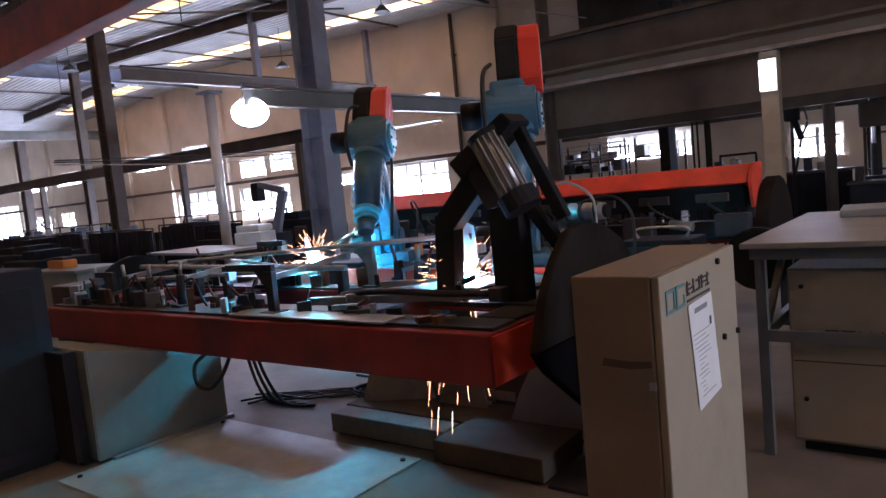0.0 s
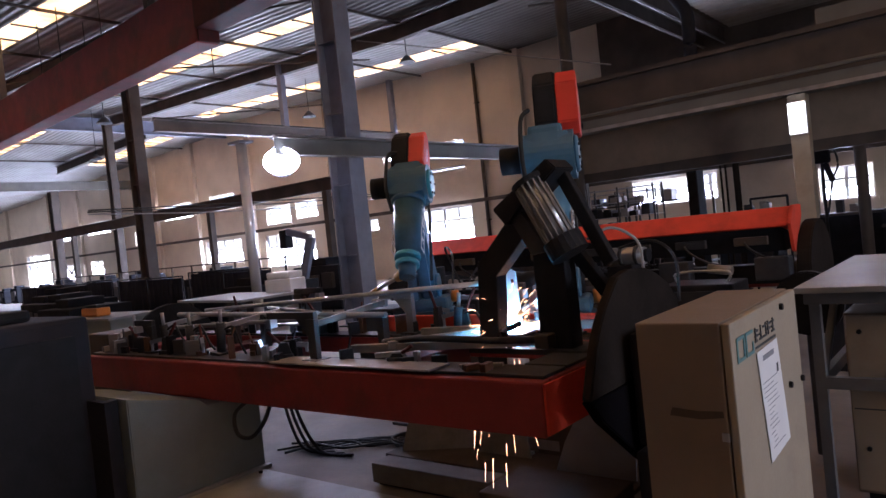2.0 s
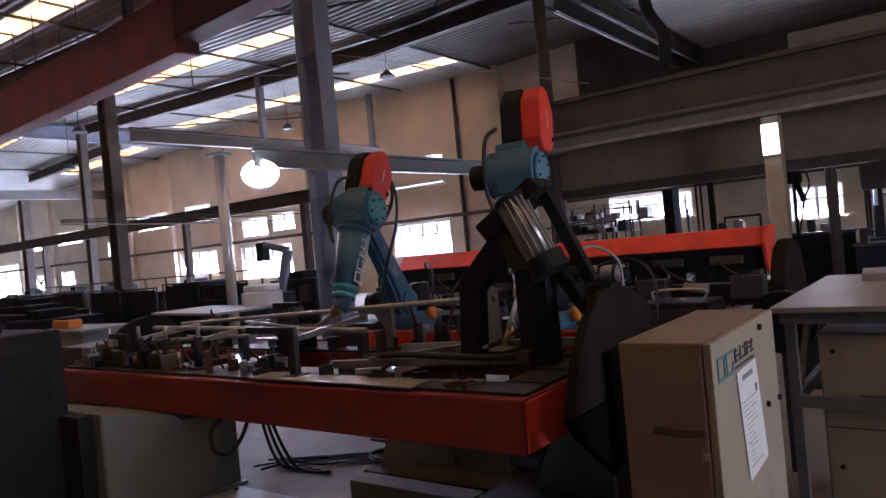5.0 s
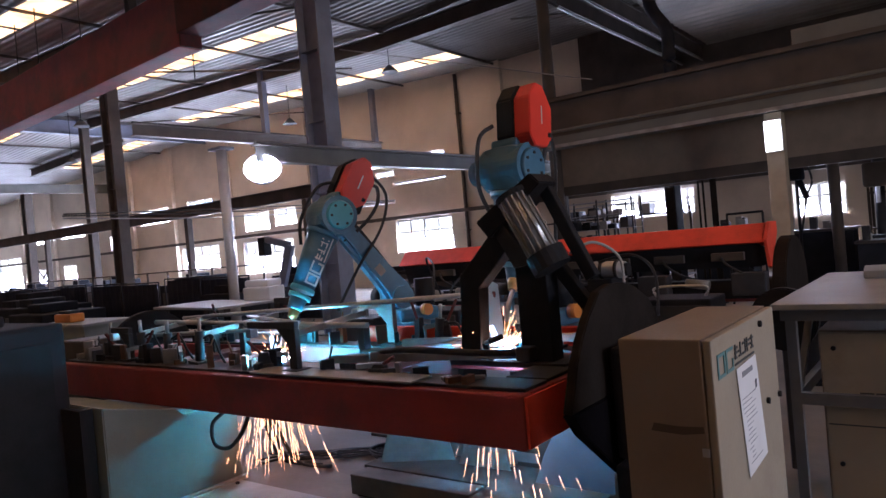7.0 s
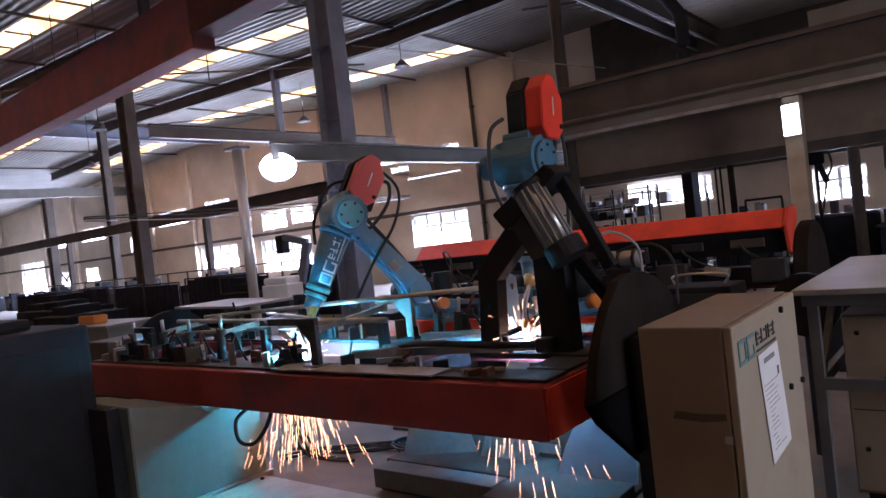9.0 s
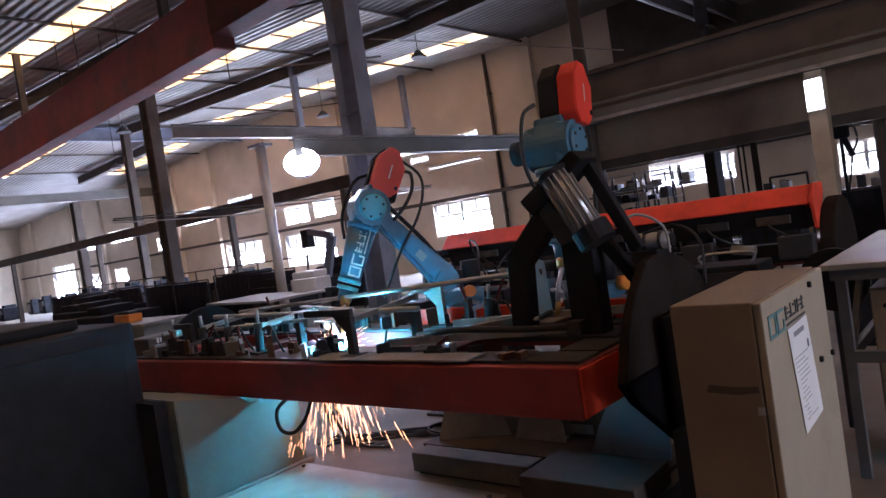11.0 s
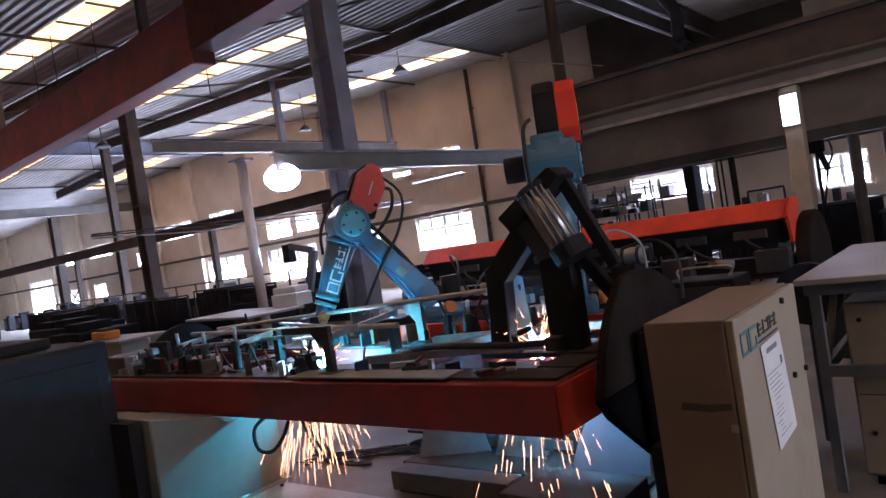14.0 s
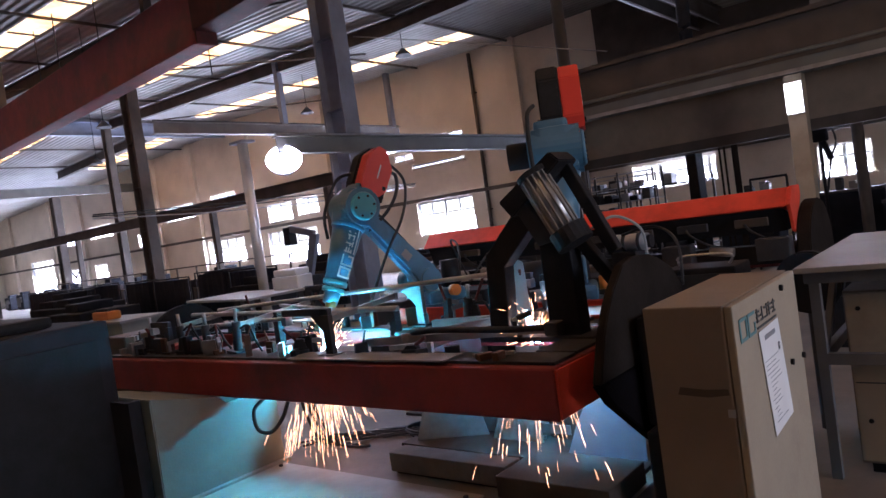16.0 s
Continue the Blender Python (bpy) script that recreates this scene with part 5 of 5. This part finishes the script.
part("latch", box(hx - 0.05, hx - 0.028, -hy - 0.008, -hy - 0.0005, 0.885, 0.91), STEEL, cab)

# ---- steel table behind the cabinet, with a second cabinet under it ----
TZ = 1.15
tab = thing("steel_table", pose(0, 0, 0), "grey steel work table with square legs, dusty top", "table")
part("top", box(-0.8, 0.75, 3.68, 5.6, TZ - 0.03, TZ, 0.005), TABLETOP, tab)
part("apron", box(-0.76, 0.72, 3.72, 3.75, TZ - 0.09, TZ - 0.0305), TABLELEG, tab)
part("apron", box(-0.77, -0.74, 3.751, 5.5, TZ - 0.09, TZ - 0.0305), TABLELEG, tab)
for x, y in ((-0.75, 3.76), (0.65, 3.76), (-0.75, 5.45), (0.65, 5.45)):
    part("leg", box(x, x + 0.05, y, y + 0.05, 0, TZ - 0.031), TABLELEG, tab)
part("stretcher", box(-0.7, 0.65, 3.76, 3.8, 0.62, 0.68), TABLELEG, tab)
part("stretcher", box(-0.75, -0.71, 3.81, 5.45, 0.62, 0.68), TABLELEG, tab)
part("diagonal_brace", bar((-0.73, 3.85, 0.66), (-0.73, 4.4, 1.05), 0.035, 0.035), TABLELEG, tab)
pk = thing("pale_carton", pose(-0.25, 5.2, TZ + 0.001, 0, 0, 5), "pale grey flat case lying on the table", "box")
part("case", box(-0.28, 0.35, -0.2, 0.3, 0, 0.05, 0.01), TABLETOP, pk)
part("flap", bar((0.0, -0.1, 0.056), (0.34, -0.08, 0.1), 0.2, 0.01), WHITE, pk)
c2 = thing("second_control_cabinet", pose(0, 4.1, 0), "cream steel control cabinet under the table", "cabinet")
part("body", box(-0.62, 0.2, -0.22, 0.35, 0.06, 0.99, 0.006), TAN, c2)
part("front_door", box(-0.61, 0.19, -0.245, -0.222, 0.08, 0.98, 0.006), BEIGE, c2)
part("plinth", box(-0.58, 0.16, -0.18, 0.31, 0, 0.059), BLACK, c2)
mark(c2, pose(-0.45, -0.2455, 0.6, 90), 0.075, DARKPRINT, DARKPRINT)
for z in (0.9, 0.3):
    part("lock", rod((-0.55, -0.246, z), (-0.55, -0.257, z), 0.012, seg=12), BLACK, c2)
part("seam", box(-0.6, 0.18, -0.2465, -0.2455, 0.5, 0.507), DARKPRINT, c2)
dark = thing("dark_cloth_roll", pose(-0.92, 4.6, 0), "dark hose reel hung beside the table", "hose reel")
part("reel_post", rod((0, 0, 0), (0, 0, 1.0), 0.03, seg=8), DARK, dark)
part("reel", plate(disc_outline(0.2, 24), 0.09, pose(0, 0, 0.95), 0.01), BLACK, dark)


# ---- welding robots ----
L_TORCH = 0.44


def build_robot(name, x, y, shoulder, l1, l2, ring_mat, label):
    """A six-axis arm. Its moving parts are placed in the robot's own space by motions()."""
    r = thing(name, pose(x, y, 0), label, "robot", "welding robots")
    ped = shoulder - 0.42
    part("pedestal", box(-0.24, 0.24, -0.24, 0.24, 0.025, ped - 0.03, 0.015), STRUCT_DARK, r)
    part("floor_plate", box(-0.34, 0.34, -0.34, 0.34, 0, 0.024, 0.004), DARK, r)
    part("base", rod((0, 0, ped - 0.029), (0, 0, ped + 0.14), 0.23, 0.19, 28), BLUE, r, smooth=True)
    for sx in (-0.27, 0.27):
        for sy in (-0.27, 0.27):
            part("anchor_bolt", rod((sx, sy, 0.0245), (sx, sy, 0.05), 0.018, seg=6), STEEL, r)
    # turning column, x forward
    tb = bmesh.new()
    add_rod(tb, (0, 0, ped + 0.142), (0, 0, ped + 0.2), 0.2, 0.2, 28)
    add_box(tb, -0.16, 0.24, -0.15, 0.15, ped + 0.2, ped + 0.32, 0.04)
    add_box(tb, 0.05, 0.26, -0.17, -0.08, ped + 0.3, shoulder + 0.12, 0.04)
    turret = part("turret", tb, BLUE, r, smooth=False)
    part("drive_motor", rod((0.15, -0.172, shoulder), (0.15, -0.34, shoulder), 0.1, seg=20), BLACK, turret, smooth=True)
    part("rear_motor", rod((-0.1, 0.02, ped + 0.321), (-0.1, 0.02, ped + 0.56), 0.085, seg=20), BLACK, turret, smooth=True)
    part("yellow_cap", rod((0.0, 0.16, ped + 0.3), (0.0, 0.22, ped + 0.3), 0.05, seg=16), ORANGE, turret, smooth=True)
    # lower arm along its own x from the shoulder to the elbow
    out = [(-0.11, -0.09), (0.0, -0.14), (0.14, -0.1), (l1 * 0.5, -0.085), (l1 - 0.12, -0.08), (l1, -0.11), (l1 + 0.1, -0.06), (l1 + 0.1, 0.06), (l1, 0.11), (l1 - 0.12, 0.08), (l1 * 0.5, 0.1), (0.14, 0.12), (0.0, 0.14), (-0.11, 0.09)]
    lower = part("lower_arm", plate(out, 0.13, pose(0, 0.0, 0), 0.03), BLUE, r)
    part("pivot_cap", rod((0, 0.066, 0), (0, 0.09, 0), 0.1, seg=24), BLUE, lower, smooth=True)
    part("pivot_cap", rod((l1, -0.09, 0), (l1, -0.066, 0), 0.085, seg=24), DARK, lower, smooth=True)
    part("arm_hose", tube([(0.1, -0.1, 0.13), (l1 * 0.4, -0.12, 0.16), (l1 * 0.8, -0.12, 0.16), (l1, -0.1, 0.16)], 0.02), RUBBER, lower, smooth=True)
    part("label_plate", box(l1 * 0.3, l1 * 0.3 + 0.09, 0.066, 0.07, -0.035, 0.035), TABLETOP, lower)
    # forearm along its own x from the elbow to the wrist
    eb = bmesh.new()
    add_box(eb, -0.15, 0.16, -0.16, 0.16, -0.13, 0.15, 0.085)
    add_rod(eb, (0.0, -0.165, 0.01), (0.0, 0.165, 0.01), 0.155, seg=28)
    add_box(eb, -0.2, -0.1, -0.12, 0.1, -0.16, 0.08, 0.03)
    fore = part("forearm", eb, BLUE, r)
    part("elbow_motor", rod((0.0, -0.172, 0.02), (0.0, -0.3, 0.02), 0.085, seg=20), BLACK, fore, smooth=True)
    part("elbow_cap", rod((0.0, 0.166, 0.01), (0.0, 0.19, 0.01), 0.12, 0.105, 28), ring_mat, fore, smooth=True)
    for k in range(6):
        part("cap_bolt", rod((0.085 * math.cos(k * math.pi / 3), 0.19, 0.01 + 0.085 * math.sin(k * math.pi / 3)), (0.085 * math.cos(k * math.pi / 3), 0.198, 0.01 + 0.085 * math.sin(k * math.pi / 3)), 0.011, seg=6), DARK, fore)
    sh = bmesh.new()
    add_rod(sh, (0.17, 0, 0.02), (l2 - 0.14, 0, 0.0), 0.125, 0.09, 24)
    add_rod(sh, (0.155, 0, 0.02), (0.19, 0, 0.02), 0.14, 0.135, 24)
    part("forearm_tube", sh, BLUE, fore, smooth=True)
    mark(fore, Matrix(((-1, 0, 0, l2 - 0.16), (0, 0, 1, 0.116), (0, 1, 0, -0.05), (0, 0, 0, 1))), 0.105, WHITEPRINT, WHITEPRINT)
    mark(fore, Matrix(((-1, 0, 0, l2 - 0.16), (0, 0, -1, -0.116), (0, -1, 0, 0.05), (0, 0, 0, 1))), 0.105, WHITEPRINT, WHITEPRINT)
    for k in range(2):
        part("cuff_ring", rod((l2 - 0.139 + k * 0.06, 0, 0), (l2 - 0.105 + k * 0.06, 0, 0), 0.1 - 0.008 * k, seg=24), ring_mat, fore, smooth=True)
    part("wrist", rod((l2 - 0.045, 0, 0), (l2 + 0.05, 0, 0), 0.07, 0.06, 20), BLUE, fore, smooth=True)
    # wire feeder on top of the elbow
    fo = [(-0.12, -0.15), (-0.19, -0.21), (-0.4, -0.22), (-0.55, -0.12), (-0.56, -0.02), (-0.45, 0.06), (-0.2, 0.06), (-0.12, 0.0)]
    part("wire_feeder", plate(fo, 0.14, pose(0, -0.075, 0.02), 0.012), BLACK, fore, "black feeder body")
    return r, turret, lower, fore


def dress_feeder(fore):
    """The red cover and fittings of the feeder, one level under the forearm."""
    fo = [(-0.13, -0.14), (-0.19, -0.195), (-0.4, -0.205), (-0.54, -0.11), (-0.55, -0.03), (-0.45, 0.045), (-0.2, 0.045), (-0.13, -0.01)]
    part("feeder_cover", plate(fo, 0.13, pose(0, 0.061, 0.02), 0.007), FEEDER_RED, fore, "red plastic feeder cover")
    part("cover_stripe", box(-0.4, -0.28, 0.1265, 0.129, -0.07, -0.06), WHITEPRINT, fore)
    part("cover_latch", box(-0.23, -0.2, 0.1265, 0.14, -0.16, -0.13, 0.004), BLACK, fore)
    part("feeder_seat", box(-0.2, -0.1, -0.1, 0.1, -0.18, 0.06, 0.01), BLACK, fore)
    part("feeder_hose", tube([(-0.4, 0.03, -0.2), (-0.39, 0.05, -0.26), (-0.25, 0.07, -0.3), (-0.05, 0.06, -0.26), (0.15, 0.02, -0.16)], 0.016), RUBBER, fore, smooth=True)
    part("feeder_hose", tube([(-0.5, 0.0, -0.1), (-0.4, 0.02, -0.36), (-0.1, 0.06, -0.42), (0.3, 0.1, -0.34), (0.7, 0.12, -0.3)], 0.013), RUBBER, fore, smooth=True)
    part("feeder_hose", tube([(-0.3, -0.1, 0.07), (-0.2, -0.14, 0.17), (0.1, -0.14, 0.19), (0.3, -0.1, 0.12)], 0.014), RUBBER, fore, smooth=True)


R2 = dict(x=-3.885, y=4.53, shoulder=1.187, l1=0.92, l2=0.768)
R1 = dict(x=-2.326, y=4.142, shoulder=1.198, l1=0.885, l2=0.698)
# the arc's cyan light on this robot's rings is put into their colour
LIT_RING = material("cyan_lit_cuff", (0.1, 0.42, 0.52), 0.35, vary=0.1)
robot_a = build_robot("welding_robot", ring_mat=LIT_RING, label="blue six-axis welding robot with red wire feeder, reaching over frame", **R2)
robot_b = build_robot("welding_robot", ring_mat=BLUE, label="blue welding robot with red wire feeder behind black gantry", **R1)
for rb in (robot_a, robot_b):
    dress_feeder(rb[3])
# the second arm's feeder sits further to the side
for ch in robot_b[3].children:
    if ch.name.split(".")[0] in ("wire_feeder", "feeder_cover", "cover_stripe", "cover_latch"):
        ch.data.transform(Matrix.Translation((0, 0.08, 0)))


def build_torch(r):
    """Torch along its own x from the wrist."""
    t = part("torch", rod((0.03, 0, 0), (0.12, 0, 0), 0.05, 0.035, 16), BRASS, r, "brass and steel welding torch", smooth=True)
    part("torch_neck", tube([(0.12, 0, 0), (0.22, 0, 0.02), (0.3, 0, 0.02), (0.36, 0, 0)], 0.016), STEEL, t, smooth=True)
    part("nozzle", rod((0.35, 0, 0), (L_TORCH, 0, 0), 0.02, 0.015, 14), BRASS, t, smooth=True)
    return t


torch_a, torch_b = build_torch(robot_a[0]), build_torch(robot_b[0])


# ---- welding arcs and sparks ----
def build_arc(label, core, pool):
    a = thing("welding_arc", pose(0, 0, 0), label, "welding arc")
    bm = bmesh.new()
    bmesh.ops.create_icosphere(bm, subdivisions=2, radius=0.042)
    part("arc_core", bm, core, a)
    bm = bmesh.new()
    bmesh.ops.create_icosphere(bm, subdivisions=2, radius=pool)
    for v in bm.verts:
        v.co = Vector((v.co.x * 1.6 + 0.06, v.co.y * 0.8, v.co.z * 0.5))
    part("weld_pool", bm, POOL, a)
    # smoke lit by the arc, made as a cone that glows itself
    part("lit_smoke_cone", rod((-0.03, 0, 0.02), (-0.07, 0.0, 0.17), 0.034, 0.012, 12), SMOKE_GLOW, a, "pale blue glowing cone for arc-lit smoke", smooth=True)
    bm = bmesh.new()
    rg = random.Random(5)
    for k in range(46):
        az, el, s0 = rg.uniform(0, 2 * math.pi), rg.uniform(-0.5, 1.2), rg.uniform(0.03, 0.06)
        d = Vector((math.cos(az) * math.cos(el), math.sin(az) * math.cos(el), math.sin(el)))
        add_rod(bm, d * s0, d * (s0 + rg.uniform(0.02, 0.045)), 0.003, 0.001, 4)
    part("spatter", bm, SPATTER, a)
    return a


def spark_streaks(n, seed, up, reach=0.22):
    """Bright streaks: a burst round the arc, or a shower falling below it."""
    rg = random.Random(seed)
    bm = bmesh.new()
    for k in range(n):
        az = rg.uniform(0, 2 * math.pi)
        if up:
            el = rg.uniform(-0.1, 1.3)
            d = Vector((math.cos(az) * math.cos(el), math.sin(az) * math.cos(el), math.sin(el)))
            s = 0.04 + reach * rg.random() ** 1.4
            a = d * s + Vector((0, 0, -0.02))
            b = d * (s + rg.uniform(0.02, 0.09)) + Vector((0, 0, -0.02 - 0.25 * s * s))
            w = rg.uniform(0.001, 0.0021)
        else:
            fall = rg.random() ** 0.8
            rad = (0.03 + 0.48 * fall) * rg.uniform(0.15, 1.0)
            a = Vector((math.cos(az) * rad, math.sin(az) * rad, -0.18 - 0.5 * fall))
            d = Vector((math.cos(az) * 1.1 * rad, math.sin(az) * 1.1 * rad, -1)).normalized()
            drift = Vector((0.06, -0.5, 0)) * fall * rg.uniform(0.0, 1.0)
            a, d = a + drift, (d + drift * 0.6).normalized()
            b = a + d * min(rg.uniform(0.04, 0.19), 0.8 + a.z)
            w = rg.uniform(0.0008, 0.0017)
        add_rod(bm, a, b, w, w * 0.5, 4, True)
    return bm


arc_a = build_arc("blue-white welding arc on the steel tube workpiece", ARC, 0.03)
arc_b = build_arc("blue-white welding arc by the black gantry", ARC_SMALL, 0.042)
bursts, showers = [], []
for k in range(4):
    arc = "a" if k < 2 else "b"
    bu = tagged(part("spark_burst", spark_streaks(48 if arc == "a" else 84, 40 + k, True, 0.2 if arc == "a" else 0.3), SPARK), "orange sparks flying off the welding arc", "sparks", kind="stuff")
    sh = tagged(part("spark_shower", spark_streaks(84 if arc == "a" else 34, 60 + k, False), SPARK), "orange sparks falling below the frame", "sparks", kind="stuff")
    bursts.append((arc, bu))
    showers.append((arc, sh))

# ---- movement ----
# joint angles in radians: seconds, turn in plan, lower arm's and forearm's elevation
JOINTS_A = [(0, -1.074, 1.10, -1.007), (0.5, -1.082, 1.052, -1.045), (1, -1.05, 0.98, -0.95), (1.5, -1.101, 1.091, -0.906), (2.2, -1.05, 1.15, -1.08), (3, -0.99, 1.2, -1.2), (3.7, -1.06, 1.165, -1.19),
            (4.6, -1.35, 1.05, -1.15), (5.8, -1.68, 0.885, -1.13), (6, -1.707, 0.881, -1.127), (7, -1.898, 0.910, -1.060), (9, -1.979, 0.886, -1.093), (11.3, -2.12, 0.89, -1.15), (12.5, -2.166, 0.893, -1.171),
            (13.5, -2.137, 0.893, -1.120), (15, -1.961, 0.868, -1.134), (16, -1.848, 0.851, -1.123)]
JOINTS_B = [(0, -1.113, 1.147, -1.429), (0.5, -1.122, 1.173, -1.422), (1, -1.132, 1.159, -1.428), (1.5, -1.122, 1.202, -1.412), (3, -1.22, 1.19, -1.426), (3.6, -1.14, 1.207, -1.413), (4.7, -1.35, 1.3, -1.47),
            (5.8, -1.66, 1.396, -1.532), (7, -1.68, 1.395, -1.482), (9, -1.62, 1.323, -1.494), (11.3, -1.5, 1.36, -1.42), (12, -1.22, 1.38, -1.37), (12.5, -1.094, 1.383, -1.351), (13.5, -1.126, 1.173, -1.422), (15, -1.103, 1.207, -1.407), (16, -1.102, 1.133, -1.431)]
# welding points in the hall: seconds, place, whether the arc burns
WELD_A = [(0, (-4.1, 3.74, 1.12), 1), (1.0, (-4.16, 3.74, 1.07), 1), (1.2, (-4.16, 3.74, 1.07), 0), (2.0, (-4.16, 3.74, 1.1), 0), (2.3, (-4.15, 3.74, 1.1), 1), (3.0, (-4.14, 3.68, 1.08), 1), (3.7, (-4.16, 3.62, 1.035), 1), (3.9, (-4.16, 3.62, 1.035), 0), (6.5, (-4.3, 3.3, 0.84), 0), (6.7, (-4.28, 3.3, 0.84), 1),
          (7.2, (-4.26, 3.3, 0.84), 1), (8, (-4.19, 3.3, 0.85), 1), (9, (-4.19, 3.3, 0.85), 1), (12.5, (-4.17, 3.3, 0.85), 1), (13.5, (-4.17, 3.3, 0.85), 1), (15, (-4.13, 3.3, 0.84), 1), (16, (-4.08, 3.3, 0.84), 1)]
WELD_B = [(0, (-2.43, 3.5, 0.985), 1), (1.5, (-2.43, 3.5, 0.985), 1), (3.2, (-2.4, 3.48, 0.975), 1), (3.4, (-2.35, 3.45, 0.91), 0), (5.4, (-2.34, 3.5, 0.9), 0), (5.6, (-2.34, 3.5, 0.9), 1), (9.6, (-2.34, 3.5, 0.9), 1), (9.8, (-2.34, 3.5, 0.9), 0),
          (13.1, (-2.25, 3.43, 0.86), 0), (13.3, (-2.25, 3.43, 0.86), 1), (14.5, (-2.22, 3.43, 0.86), 1), (15.5, (-2.25, 3.43, 0.86), 1), (16, (-2.25, 3.43, 0.86), 1)]


def between(rows, t):
    """Linear values between rows of (t, numbers...)."""
    for a, b in zip(rows, rows[1:]):
        if a[0] <= t <= b[0]:
            k = (t - a[0]) / (b[0] - a[0])
            return [u + (v - u) * k for u, v in zip(a[1:], b[1:])]
    return list(rows[-1][1:])


def weld_at(rows, t):
    flat = [(r[0], *r[1], r[2]) for r in rows]
    x, y, z, on = between(flat, t)
    return Vector((x, y, z)), on


def basis(origin, x, z):
    x = x.normalized()
    y = z.cross(x).normalized()
    m = Matrix((x, y, x.cross(y))).transposed().to_4x4()
    m.translation = origin
    return m


def arm_poses(dims, joints, weld, t):
    """Poses of turret, lower arm, forearm and torch in the robot's space."""
    yaw, q1, q2 = between(joints, t)
    d, up = Vector((math.cos(yaw), math.sin(yaw), 0)), Vector((0, 0, 1))
    s = 0.15 * d + up * dims["shoulder"]
    v1, v2 = math.cos(q1) * d + math.sin(q1) * up, math.cos(q2) * d + math.sin(q2) * up
    e = s + dims["l1"] * v1
    w = e + dims["l2"] * v2
    n1 = -math.sin(q1) * d + math.cos(q1) * up
    n2 = -math.sin(q2) * d + math.cos(q2) * up
    goal = weld_at(weld, t)[0] - Vector((dims["x"], dims["y"], 0))
    aim = (goal - w).normalized()
    return pose(0, 0, 0, 0, 0, math.degrees(yaw)), basis(s, v1, n1), basis(e, v2, n2), basis(w, aim, d), w + aim * (L_TORCH + 0.012) + Vector((dims["x"], dims["y"], 0))


def motions():
    steps = [k * 0.25 for k in range(65)]
    for dims, joints, weld, rb, torch, arc, key in ((R2, JOINTS_A, WELD_A, robot_a, torch_a, arc_a, "a"), (R1, JOINTS_B, WELD_B, robot_b, torch_b, arc_b, "b")):
        at = {t: arm_poses(dims, joints, weld, t) for t in steps}
        for k, ob in enumerate((rb[1], rb[2], rb[3], torch)):
            walk(ob, [(t, at[t][k]) for t in steps])
        fine = [k * 0.1 for k in range(161)]
        spot = {t: weld_at(weld, t) for t in fine}
        # an arc that is out rests inside a cross beam
        walk(arc, [(t, pose(*(spot[t][0] if spot[t][1] > 0.5 else Vector((-4.64 if key == "a" else -2.98, 3.26, 0.742))))) for t in fine])
        for n, (which, ob) in enumerate(bursts):
            if which == key:
                walk(ob, [(t, pose(*(spot[t][0] - Vector((0, 0, 0.0 if spot[t][1] > 0.5 else 1.6))), 0, 0, (t * 310 + n * 40) * (1 if n % 2 else -1))) for t in fine])
        for n, (which, ob) in enumerate(showers):
            if which == key:
                walk(ob, [(t, pose(*(spot[t][0] - Vector((0, 0, 0.0 if spot[t][1] > 0.5 and spot[t][0].z < (0.96 if n % 2 else 1.0) else 1.2))), 0, 0, 24 * math.sin(t * 9.3 + n * 2.1))) for t in fine])


motions()
